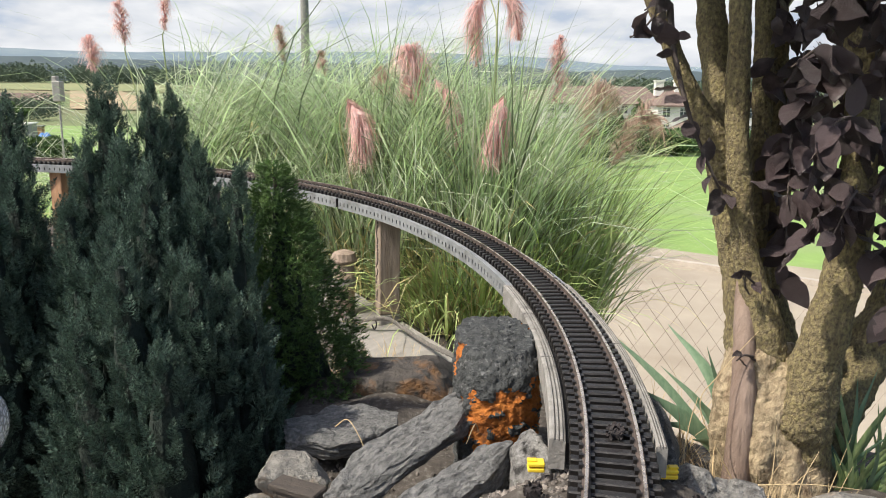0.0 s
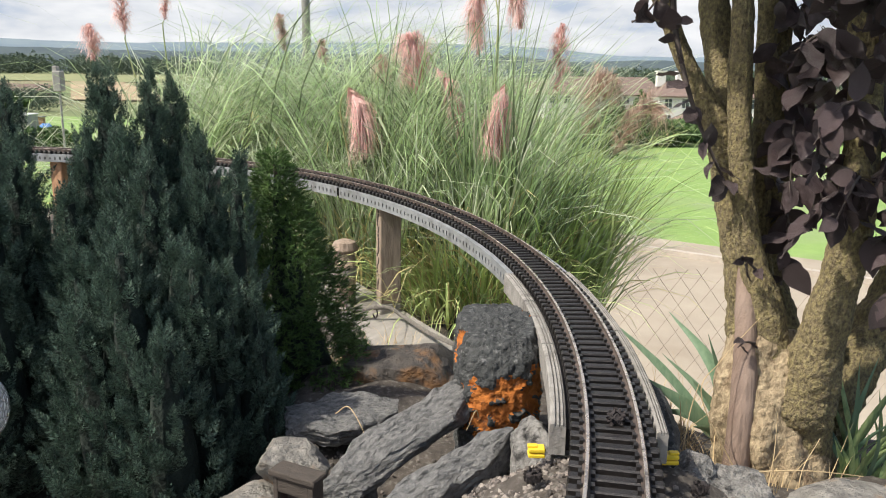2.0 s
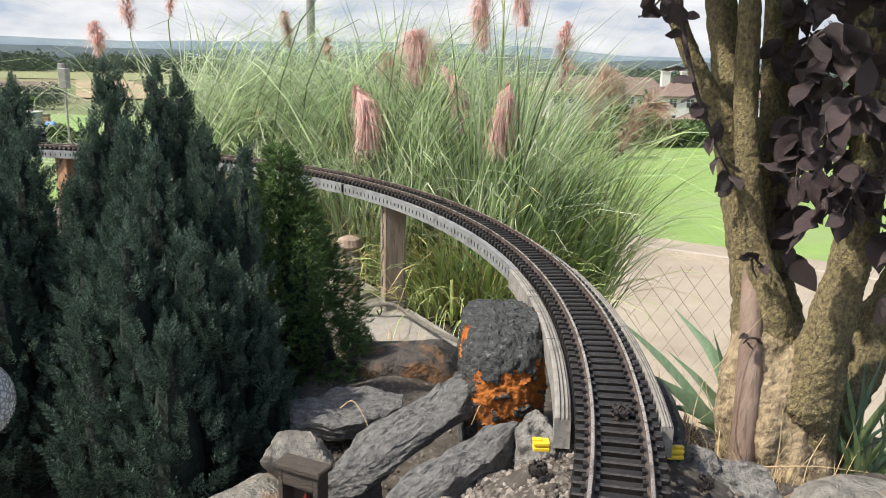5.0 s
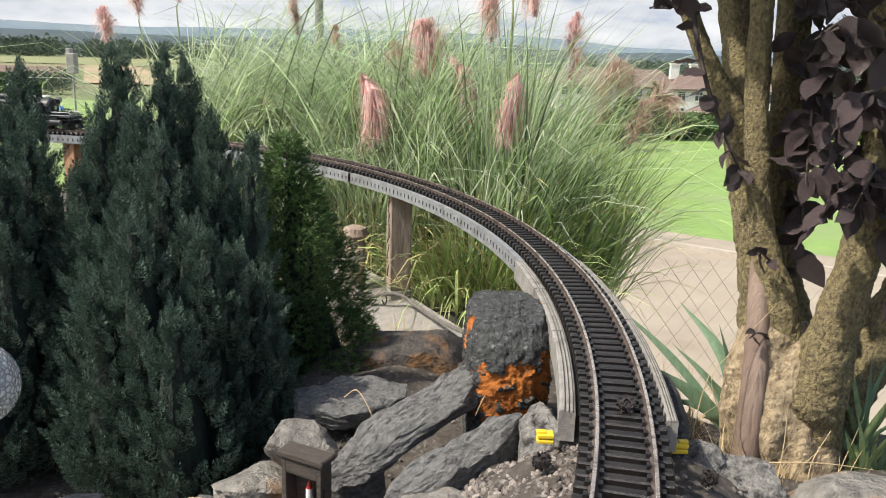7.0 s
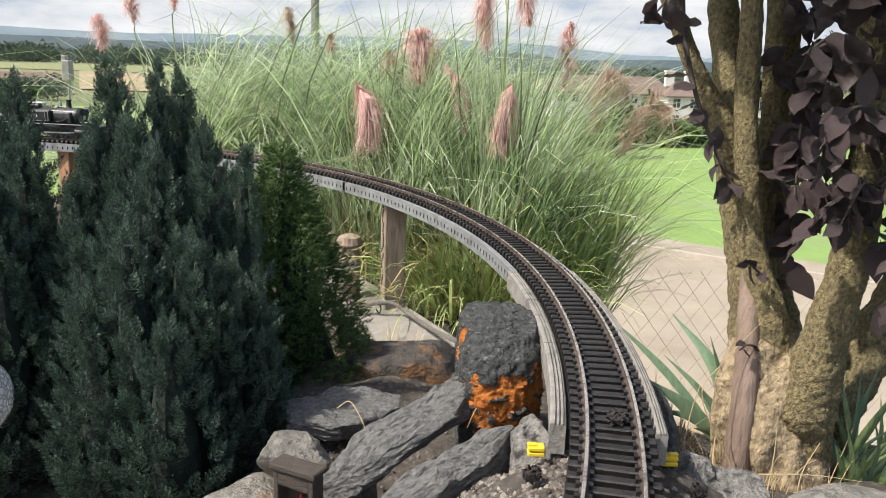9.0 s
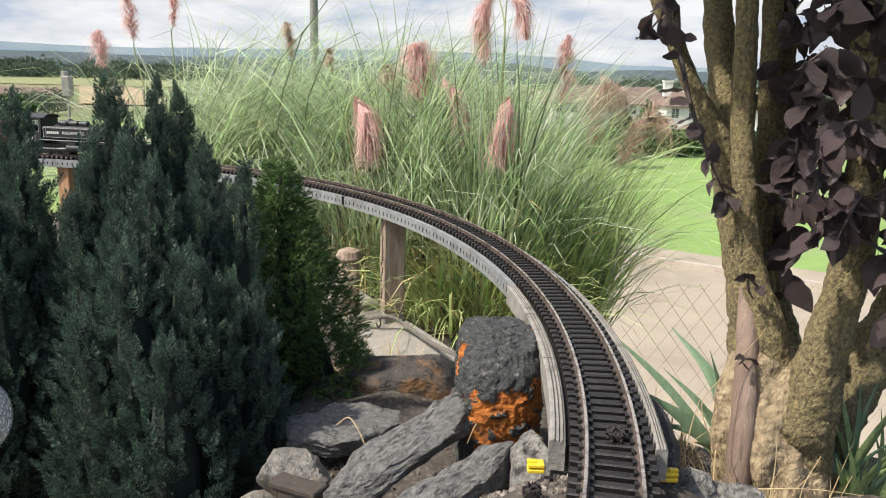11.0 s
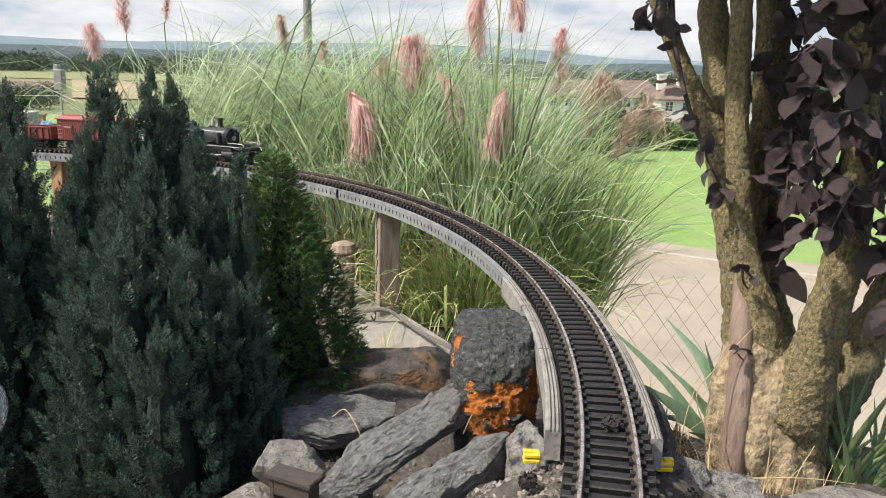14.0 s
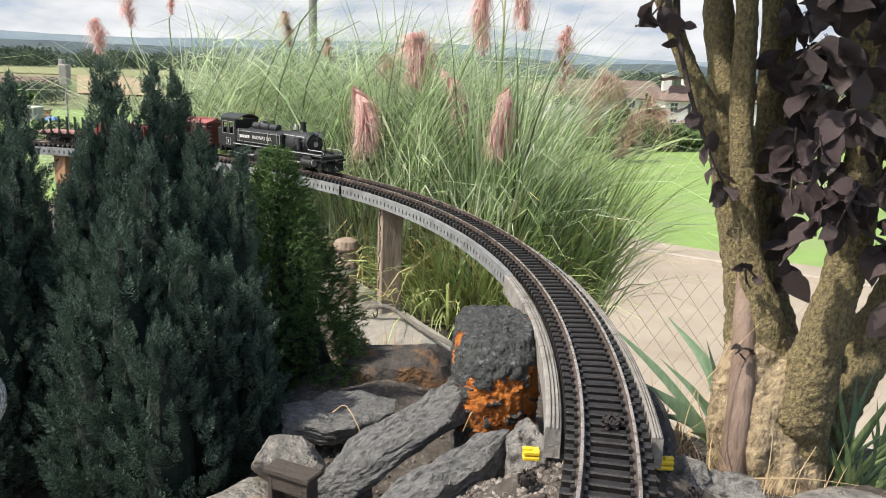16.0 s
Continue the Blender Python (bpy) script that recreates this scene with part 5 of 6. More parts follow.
a1 = thing("sword_plant", (0.386, 0.98, 0.82), "sword-leaved plant with long grey-green pointed leaves", "plant")
for tip, bend, w in (((-0.061, 0.12, 0.155), (0.018, 0, 0.018), 0.026), ((-0.122, 0.0, 0.104), (0.006, 0, 0.006), 0.030), ((-0.058, 0.0, 0.100), (0.008, 0, 0.006), 0.020), ((-0.030, 0.04, 0.150), (0.004, 0, 0.006), 0.014),
                     ((-0.150, 0.10, 0.150), (0.0, 0, 0.012), 0.018), ((-0.080, 0.07, 0.110), (0.01, 0, 0.01), 0.016), ((-0.062, -0.03, 0.050), (0, 0, 0.012), 0.018), ((0.010, 0.06, 0.15), (0.0, 0, 0.0), 0.018), ((-0.10, 0.03, 0.045), (0, 0, 0.02), 0.016)):
    sword(a1, (0, 0, 0), tip, bend, w, "agave")
a2 = thing("striped_plant", (0.490, 0.885, 0.80), "bushy plant with narrow yellow-green striped leaves", "plant")
ra = np.random.default_rng(33)
for k in range(34):
    x, y, z = ra.uniform(-0.05, 0.12), ra.uniform(-0.08, 0.08), ra.uniform(0.09, 0.20)
    sword(a2, (ra.uniform(-0.03, 0.04), ra.uniform(-0.02, 0.02), 0), (x, y, z), (ra.uniform(-0.012, 0.012), 0, 0.012), ra.uniform(0.009, 0.015), "agave_pale" if k % 3 else "agave")

# ---- the purple-leaved plum ----
tree = thing("plum_tree", (0.41, 0.93, 0.80), "many-stemmed purple-leaved plum with lichened bark", "tree")
TO = np.array((0.41, 0.93, 0.80))


def limb(name, pts, key, label="", seg=52, n=28, rough=0.13, seed=0, flute=0.6):
    p = smooth_path([(*(np.array(q[:3]) - TO), q[3]) for q in pts], n)
    g = Geo()
    g.tube(p[:, :3], p[:, 3], seg)
    v = g.v[0]
    c = np.repeat(p[:, :3], seg, 0)
    rr = np.repeat(p[:, 3], seg)
    for i in range(len(v)):
        d = Vector(v[i] - c[i])
        h = noise.fractal(Vector(v[i]) * 28 + Vector((seed, 0, 0)), 0.8, 2.0, 4) + flute * noise.noise(Vector((v[i][0] * 60, v[i][1] * 60, v[i][2] * 9))) + 0.45 * noise.noise(Vector(v[i]) * 170) + 0.42 * noise.noise(Vector((v[i][0] * 340, v[i][1] * 340, v[i][2] * 230)))
        v[i] = c[i] + np.array(d) * (1 + rough * h)
    return make(name, g, M[key], tree, smooth=True, label=label)


limb("trunk", ((0.430, 0.925, 0.77, 0.088), (0.420, 0.925, 0.83, 0.074), (0.400, 0.928, 0.90, 0.062), (0.396, 0.935, 0.955, 0.052), (0.392, 0.945, 1.00, 0.038)), "bark_base", "broad gnarled trunk base with torn bark", 84, 36, 0.055, 0, 3.2)
limb("limb", ((0.400, 0.945, 0.93, 0.040), (0.385, 0.95, 1.005, 0.030), (0.370, 0.972, 1.10, 0.0235), (0.350, 0.986, 1.20, 0.0225), (0.330, 0.99, 1.25, 0.018), (0.306, 0.997, 1.29, 0.0125), (0.276, 1.0, 1.35, 0.0105), (0.245, 1.01, 1.42, 0.0095), (0.22, 1.02, 1.50, 0.009)), "bark", seed=1)
limb("limb", ((0.356, 0.99, 1.17, 0.018), (0.354, 1.02, 1.26, 0.0195), (0.348, 1.06, 1.34, 0.019), (0.340, 1.09, 1.45, 0.0175), (0.33, 1.12, 1.60, 0.015)), "bark", seed=2)
limb("limb", ((0.402, 0.93, 0.95, 0.034), (0.392, 0.925, 1.02, 0.022), (0.368, 0.938, 1.10, 0.0150), (0.353, 0.948, 1.19, 0.0140), (0.347, 0.957, 1.26, 0.0135), (0.342, 0.967, 1.38, 0.0130), (0.34, 0.98, 1.55, 0.012)), "bark", seed=3)
limb("limb", ((0.440, 0.915, 0.84, 0.040), (0.432, 0.892, 0.92, 0.034), (0.436, 0.885, 0.985, 0.028), (0.448, 0.885, 1.06, 0.0235), (0.460, 0.890, 1.14, 0.0205), (0.466, 0.905, 1.25, 0.0185), (0.460, 0.925, 1.38, 0.017), (0.45, 0.94, 1.55, 0.015)), "bark", seed=4)
limb("limb", ((0.43, 0.96, 0.92, 0.034), (0.440, 0.99, 0.99, 0.020), (0.430, 1.03, 1.08, 0.017), (0.438, 1.054, 1.20, 0.0185), (0.432, 1.09, 1.36, 0.018), (0.43, 1.12, 1.55, 0.015)), "bark", seed=5)
limb("limb", ((0.42, 0.97, 0.95, 0.024), (0.412, 1.00, 1.05, 0.014), (0.405, 1.02, 1.15, 0.013), (0.402, 1.03, 1.28, 0.013), (0.400, 1.05, 1.42, 0.012), (0.40, 1.06, 1.55, 0.012)), "bark", seed=6)
limb("limb", ((0.46, 0.95, 0.82, 0.050), (0.490, 0.955, 0.89, 0.038), (0.535, 0.975, 0.97, 0.030), (0.58, 0.99, 1.06, 0.025), (0.60, 1.0, 1.25, 0.022), (0.61, 1.0, 1.5, 0.02)), "bark", seed=7)
limb("cut_stem", ((0.352, 0.872, 0.79, 0.020), (0.356, 0.880, 0.85, 0.0165), (0.362, 0.897, 0.94, 0.0150), (0.365, 0.915, 1.00, 0.0135), (0.367, 0.935, 1.055, 0.0115), (0.374, 0.968, 1.11, 0.008)), "bark_pink", "pinkish peeled stem against the trunk", 14, 9, 0.06, 8)
stub = limb("burl", ((0.352, 0.865, 0.845, 0.004), (0.350, 0.855, 0.846, 0.013), (0.348, 0.846, 0.847, 0.012), (0.347, 0.842, 0.847, 0.003)), "twig", "sawn knot at the foot", 12, 5, 0.1, 9)

leaf_meshes = []
for k, (curl, fold) in enumerate(((0.25, 0.20), (0.6, 0.32), (-0.25, 0.15), (0.95, 0.40))):
    rows_ = [(-0.16, 0.012), (0.0, 0.015), (0.06, 0.10), (0.15, 0.19), (0.27, 0.262), (0.40, 0.295), (0.53, 0.29), (0.66, 0.245), (0.78, 0.175), (0.88, 0.095), (0.95, 0.035), (1.0, 0.0)]
    vs, fs = [], []
    for u, w in rows_:
        a = curl * u
        y, z = (math.sin(a) / curl, -(1 - math.cos(a)) / curl)
        wav = 0.03 * math.sin(u * 15 + k)
        vs += [(-w, y, z + fold * w + wav), (0, y, z), (w, y, z + fold * w - wav)]
    for i in range(len(rows_) - 1):
        for j in (0, 1):
            fs.append((i * 3 + j, i * 3 + j + 1, i * 3 + j + 4, i * 3 + j + 3))
    me = bpy.data.meshes.new("leaf")
    me.from_pydata([(v[0], v[1], v[2]) for v in vs], [], fs)
    me.materials.append(M["leaf"])
    me.polygons.foreach_set("use_smooth", [True] * len(me.polygons))
    leaf_meshes.append(me)
rl = np.random.default_rng(88)
leaves = 0


def twig(pts, r0, count, size=0.042, hang=0.6):
    """A thin twig with single leaves set alternately along it."""
    global leaves
    p = smooth_path([np.array(q) - TO for q in pts], 8)
    tw = make("twig", Geo().tube(p, np.linspace(r0, 0.0008, len(p)), 7), M["twig"], tree)
    for k in range(count):
        i = int((0.15 + 0.85 * (k + 0.5) / count) * (len(p) - 1))
        ob = new("leaf", leaf_meshes[int(rl.integers(4))])
        ob.parent = tw
        d = Vector((rl.normal(0, 0.7), rl.normal(-0.25, 0.6), rl.normal(-hang, 0.55))).normalized()
        q = d.to_track_quat("Y", "Z").to_matrix().to_4x4() @ Matrix.Rotation(rl.uniform(-1.6, 1.6), 4, "Y")
        s = size * rl.uniform(0.6, 1.15)
        ob.matrix_basis = Matrix.Translation(Vector(p[i])) @ q @ Matrix.Scale(s, 4)
        leaves += 1


for pts, n_ in (
        (((0.46, 0.91, 1.27), (0.43, 0.86, 1.33), (0.38, 0.83, 1.35), (0.345, 0.82, 1.33)), 14),
        (((0.46, 0.90, 1.22), (0.44, 0.85, 1.27), (0.40, 0.82, 1.28), (0.37, 0.81, 1.24)), 15),
        (((0.46, 0.90, 1.30), (0.45, 0.85, 1.37), (0.41, 0.83, 1.40), (0.37, 0.83, 1.39)), 16),
        (((0.46, 0.91, 1.36), (0.48, 0.86, 1.42), (0.46, 0.82, 1.40), (0.44, 0.80, 1.34)), 16),
        (((0.455, 0.89, 1.15), (0.44, 0.85, 1.20), (0.42, 0.82, 1.20), (0.40, 0.81, 1.16)), 15),
        (((0.455, 0.89, 1.16), (0.43, 0.86, 1.18), (0.40, 0.84, 1.18), (0.385, 0.84, 1.15)), 15),
        (((0.46, 0.90, 1.18), (0.48, 0.85, 1.22), (0.475, 0.81, 1.20), (0.46, 0.79, 1.15)), 15),
        (((0.46, 0.89, 1.12), (0.48, 0.85, 1.14), (0.48, 0.81, 1.13), (0.47, 0.80, 1.08)), 13),
        (((0.44, 1.05, 1.20), (0.42, 0.98, 1.25), (0.40, 0.93, 1.24), (0.39, 0.90, 1.18)), 14),
        (((0.44, 1.05, 1.30), (0.42, 0.97, 1.34), (0.40, 0.92, 1.34), (0.385, 0.89, 1.29)), 14),
        (((0.44, 1.05, 1.12), (0.43, 1.0, 1.14), (0.42, 0.96, 1.12), (0.41, 0.94, 1.06)), 12),
        (((0.59, 1.0, 1.2), (0.55, 0.93, 1.26), (0.51, 0.88, 1.27), (0.485, 0.86, 1.22)), 14),
        (((0.60, 1.0, 1.3), (0.56, 0.93, 1.36), (0.52, 0.88, 1.38), (0.49, 0.86, 1.34)), 14),
        (((0.58, 0.99, 1.08), (0.55, 0.94, 1.14), (0.52, 0.90, 1.14), (0.50, 0.88, 1.09)), 12)):
    twig(pts, 0.003, n_ + 3, 0.043)
# the drooping twig at the tree's side and a few leaves overhead
twig(((0.262, 0.975, 1.40), (0.268, 0.962, 1.345), (0.288, 0.942, 1.268), (0.318, 0.930, 1.202), (0.335, 0.932, 1.175)), 0.0042, 17, 0.032, 0.2)
twig(((0.275, 0.99, 1.43), (0.255, 0.97, 1.405), (0.232, 0.96, 1.375), (0.215, 0.96, 1.362)), 0.002, 7, 0.036, 0.5)
twig(((0.37, 0.90, 1.00), (0.355, 0.89, 1.005), (0.345, 0.885, 1.000)), 0.0016, 3, 0.022, 0.3)
twig(((0.375, 0.91, 1.08), (0.355, 0.90, 1.095), (0.345, 0.90, 1.105)), 0.0016, 4, 0.026, 0.3)
twig(((0.41, 1.0, 1.09), (0.405, 0.97, 1.07), (0.40, 0.95, 1.04)), 0.0016, 4, 0.026, 0.5)

fol = Geo()
lv = [np.array([v.co for v in m_.vertices]) for m_ in leaf_meshes]
lf = [tuple(q.vertices) for q in leaf_meshes[0].polygons]
for k in range(420):
    c = np.array((rl.uniform(-0.02, 0.17), rl.uniform(-0.06, 0.16), rl.uniform(0.36, 0.74)))
    d = Vector((rl.normal(0, 0.7), rl.normal(-0.25, 0.6), rl.normal(-0.6, 0.55))).normalized()
    q = d.to_track_quat("Y", "Z").to_matrix() @ Matrix.Rotation(rl.uniform(-1.6, 1.6), 3, "Y")
    fol.add(lv[k % 4] * 0.040 * rl.uniform(0.6, 1.15) @ np.array(q).T + c, lf)
fo = make("foliage", fol, M["leaf"], tree, smooth=True, recalc=False, label="dark purple hanging leaves")
fo["kind"] = "stuff"
make("crown", leaf_cloud((0.05, 0.05, 0.98), (0.46, 0.42, 0.30), 2300, 0.042, 91), M["leaf"], tree, recalc=False, label="dense dark purple crown of leaves")

# dry stalks and twigs lying about
for k, pts in enumerate((((-0.135, 0.985, 0.862), (-0.118, 0.985, 0.872), (-0.098, 0.960, 0.855), (-0.090, 0.945, 0.838)),
                         ((0.345, 0.85, 0.86), (0.30, 0.86, 0.95), (0.325, 0.88, 0.985), (0.375, 0.905, 1.03)),
                         ((0.27, 0.83, 0.845), (0.285, 0.85, 0.93), (0.296, 0.86, 0.965)),
                         ((0.36, 0.80, 0.85), (0.372, 0.82, 0.90), (0.375, 0.83, 0.945)),
                         ((0.39, 0.79, 0.845), (0.395, 0.80, 0.89), (0.42, 0.82, 0.92)),
                         ((0.33, 0.78, 0.90), (0.39, 0.775, 0.905), (0.45, 0.78, 0.897)),
                         ((-0.30, 0.76, 0.835), (-0.25, 0.75, 0.85), (-0.21, 0.76, 0.83)),
                         ((0.05, 0.90, 0.90), (0.045, 0.885, 0.915), (0.035, 0.875, 0.895)))):
    tagged(make("dry_stalk", Geo().tube(smooth_path(pts, 8), np.linspace(0.0009, 0.0004, 8 * (len(pts) - 1) + 1), 6), M["straw"]), "thin dry straw-coloured stalk on the ground", "stalk", "dry stalks")
tagged(make("dry_litter", blades(170, (0.37, 0.83, 0.855), 0.10, (0.03, 0.10), 1.5, (0.0, 0.9), (0.0008, 0.0018), 81), M["straw"], recalc=False),
       "scattered dry stalks at the tree's foot", "dry grass", kind="stuff")
tagged(make("dry_weeds", blades(150, (0.30, 1.02, 0.82), 0.07, (0.05, 0.15), 1.0, (0.2, 1.2), (0.0008, 0.002), 83), M["straw"], recalc=False),
       "dry weeds at the foot of the fence", "dry grass", kind="stuff")

# ---- the train ----
def wheelset(t, x, r, name="wheelset", spokes=True):
    """A pair of wheels on an axle; its own space has the axle along y."""
    g = Geo()
    for sg in (-1, 1):
        y = sg * 0.0215
        g.cyl((0, y - 0.003 * sg, 0), (0, y + 0.003 * sg, 0), r, seg=20)
        g.cyl((0, y - 0.003 * sg, 0), (0, y - 0.0045 * sg, 0), r * 1.13, seg=20)
        for k in range(4 if spokes else 2):
            a = k * math.pi / (4 if spokes else 2)
            g.box((0, 0, 0), (r * 1.7, 0.0025, r * 0.16), pose(0, y + 0.004 * sg, 0, 0, math.degrees(a), 0))
        g.cyl((0, y + 0.002 * sg, 0), (0, y + 0.006 * sg, 0), r * 0.25, seg=10)
    g.cyl((0, -0.022, 0), (0, 0.022, 0), 0.002, seg=8)
    w = make(name, g, M["wheel"], t, at=(x, 0, r))
    WHEELS.append((w, t, x, r))
    return w


WHEELS = []


def lettering(t, text, size, m, material):
    cu = bpy.data.curves.new("lettering", "FONT")
    cu.body, cu.size, cu.extrude, cu.align_x, cu.align_y = text, size, 0.0003, "CENTER", "CENTER"
    tmp = new("lettering_source", cu)
    bpy.context.view_layer.update()
    me = bpy.data.meshes.new_from_object(tmp.evaluated_get(bpy.context.evaluated_depsgraph_get()))
    bpy.data.objects.remove(tmp)
    me.materials.clear()
    me.materials.append(material)
    ob = new("lettering", me)
    ob.parent, ob.matrix_basis = t, m
    return ob


def bars(t, n, w, h, m, material):
    """Unreadable writing: plain bars."""
    g = Geo()
    for i in range(n):
        g.box(((i - (n - 1) / 2) * w * 1.45, 0, 0), (w, h, 0.0006))
    ob = make("lettering_bars", g, material, t)
    ob.matrix_basis = m
    return ob


SIDE = {-1: pose(0, 0, 0, 90, 0, 0), 1: pose(0, 0, 0, 90, 0, 180)}


def locomotive():
    t = thing("steam_locomotive", (0, 0, 0), "black articulated tank model steam locomotive with silver lining", "model locomotive", "model train")
    # x points forward; the chimney stands at x = 0.105, the front coupler at 0.282
    fr = Geo()
    for y in (-0.017, 0.017):
        fr.box((0.0, y, 0.026), (0.46, 0.005, 0.016), bevel=0.001)
    fr.box((0.0, 0, 0.036), (0.50, 0.078, 0.005), bevel=0.001).box((-0.262, 0, 0.030), (0.012, 0.080, 0.020), bevel=0.002)
    make("frame", fr, M["loco"], t)
    b = Geo()
    b.tube([(-0.14, 0, 0.074), (0.06, 0, 0.074)], 0.031, 28)
    make("boiler", b, M["loco"], t, smooth=False)
    sb = Geo()
    sb.tube([(0.06, 0, 0.075), (0.150, 0, 0.075)], 0.033, 28).tube([(0.150, 0, 0.075), (0.157, 0, 0.075)], [0.034, 0.030], 28).tube([(0.157, 0, 0.075), (0.161, 0, 0.075)], [0.024, 0.018], 20)
    sb.box((0.105, 0, 0.046), (0.06, 0.04, 0.022), bevel=0.003)
    make("smokebox", sb, M["loco_grey"], t)
    for x in (0.062, 0.10, 0.145):
        make("boiler_band", Geo().tube([(x, 0, 0.0752), (x + 0.003, 0, 0.0752)], 0.0338, 28), M["loco_grey"], t)
    for sg in (-1, 1):
        tank = make("side_tank", Geo().box((-0.055, sg * 0.033, 0.078), (0.225, 0.024, 0.042), bevel=0.004), M["loco"], t)
        y = sg * 0.0455
        ln = Geo()
        for z, w in ((0.094, 0.212), (0.062, 0.212)):
            ln.box((-0.055, y, z), (w, 0.0008, 0.0011))
        for x in (-0.161, 0.051):
            ln.box((x, y, 0.078), (0.0011, 0.0008, 0.033))
        make("lining", ln, M["silver"], tank)
        m0 = Matrix.Translation((-0.035 if sg < 0 else -0.08, y + sg * 0.0004, 0.078)) @ SIDE[sg]
        lettering(tank, "RAILWAY CO.", 0.0150, m0, M["white"])
        bars(tank, 6, 0.006, 0.009, Matrix.Translation((-0.122 if sg < 0 else 0.005, y + sg * 0.0004, 0.078)) @ SIDE[sg], M["white"])
        rv = Geo()
        for i in range(22):
            rv.box((-0.160 + i * 0.01, y, 0.0975), (0.0014, 0.001, 0.0014))
        make("rivets", rv, M["loco_grey"], tank)
        make("edge_lining", Geo().box((0.03, sg * 0.0474, 0.0522), (0.418, 0.0010, 0.0020)).box((0.195, sg * 0.0374, 0.0462), (0.076, 0.0010, 0.0022)), M["silver"], t)
        for x in (-0.150, -0.005, 0.04):
            make("handrail_post", Geo().cyl((x, sg * 0.0455, 0.062), (x, sg * 0.0475, 0.100), 0.0009, seg=6), M["silver"], t)
        make("running_board", Geo().box((0.03, sg * 0.040, 0.052), (0.42, 0.014, 0.003), bevel=0.001), M["loco_grey"], t)
        make("handrail", Geo().tube([(0.06, sg * 0.036, 0.098), (0.15, sg * 0.034, 0.096)], 0.001, 6), M["silver"], t)
    cab = make("cab", Geo().box((-0.211, 0, 0.054), (0.078, 0.086, 0.030), bevel=0.002), M["loco"], t)
    c2 = Geo()
    for sg in (-1, 1):
        y = sg * 0.0415
        c2.box((-0.2455, y, 0.098), (0.009, 0.004, 0.058)).box((-0.1765, y, 0.098), (0.009, 0.004, 0.058)).box((-0.211, y, 0.098), (0.007, 0.004, 0.058))
        c2.box((-0.211, y, 0.123), (0.077, 0.0042, 0.008)).box((-0.211, y, 0.0735), (0.077, 0.0042, 0.012))
    c2.box((-0.1735, 0, 0.096), (0.003, 0.080, 0.058))
    make("cab_upper", c2, M["loco"], cab)
    for sg in (-1, 1):
        wf = Geo()
        for x in (-0.228, -0.194):
            for dx, dz, w, h in ((0, 0.0185, 0.024, 0.001), (0, -0.0185, 0.024, 0.001), (0.0115, 0, 0.001, 0.037), (-0.0115, 0, 0.001, 0.037)):
                wf.box((x + dx, sg * 0.0437, 0.099 + dz), (w, 0.0008, h))
        for dx, dz, w, h in ((0, 0.010, 0.024, 0.001), (0, -0.010, 0.024, 0.001), (0.0115, 0, 0.001, 0.02), (-0.0115, 0, 0.001, 0.02)):
            wf.box((-0.211 + dx, sg * 0.0437, 0.056 + dz), (w, 0.0008, h))
        make("window_lining", wf, M["silver"], cab)
        bars(cab, 1, 0.006, 0.010, Matrix.Translation((-0.211, sg * 0.0438, 0.056)) @ SIDE[sg], M["silver"])
    rf = Geo()
    k = 9
    arcp = [(math.sin(a) * 0.049, 0.1265 + (math.cos(a) - math.cos(0.95)) * 0.030) for a in np.linspace(-0.95, 0.95, k)]
    v = [(x, y, z + dz) for x in (-0.262, -0.160) for dz in (0, 0.0025) for y, z in arcp]
    f = []
    for a in range(k - 1):
        f += [(a, a + 1, 2 * k + a + 1, 2 * k + a), (k + a, k + a + 1, 3 * k + a + 1, 3 * k + a), (a, a + 1, k + a + 1, k + a), (2 * k + a, 2 * k + a + 1, 3 * k + a + 1, 3 * k + a)]
    f += [(0, k, 3 * k, 2 * k), (k - 1, 2 * k - 1, 4 * k - 1, 3 * k - 1)]
    rf.add(v, f)
    make("cab_roof", rf, M["loco_grey"], cab)
    bunker = make("bunker", Geo().box((-0.262, 0, 0.068), (0.024, 0.080, 0.055), bevel=0.003), M["loco"], t)
    make("chimney", Geo().tube([(0.105, 0, 0.104), (0.105, 0, 0.112), (0.105, 0, 0.130), (0.105, 0, 0.131), (0.105, 0, 0.136)], [0.013, 0.0088, 0.0080, 0.0102, 0.0098], 18), M["loco"], t)
    for x, r0 in ((-0.105, 0.0165), (-0.060, 0.0165), (-0.020, 0.0165)):
        make("air_tank", Geo().tube([(x - 0.019, -0.006, 0.109), (x - 0.016, -0.006, 0.109), (x + 0.016, -0.006, 0.109), (x + 0.019, -0.006, 0.109)], [0.008, 0.0115, 0.0115, 0.008], 16), M["loco_grey"], t)
    make("steam_dome", Geo().tube([(-0.085, 0, 0.100), (-0.085, 0, 0.112), (-0.085, 0, 0.122), (-0.085, 0, 0.126)], [0.016, 0.0145, 0.012, 0.003], 18), M["loco"], t, smooth=True)
    make("whistle", Geo().tube([(0.035, 0.004, 0.10), (0.035, 0.004, 0.128)], [0.0016, 0.0016], 8), M["silver"], t)
    bell = make("bell", Geo().tube([(0.070, 0, 0.128), (0.070, 0, 0.120), (0.070, 0, 0.113), (0.070, 0, 0.112)], [0.002, 0.0055, 0.0075, 0.0075], 14), M["silver"], t)
    make("bell_frame", Geo().tube([(0.070, -0.010, 0.105), (0.070, -0.010, 0.123), (0.070, 0.010, 0.123), (0.070, 0.010, 0.105)], 0.001, 6), M["loco"], bell)
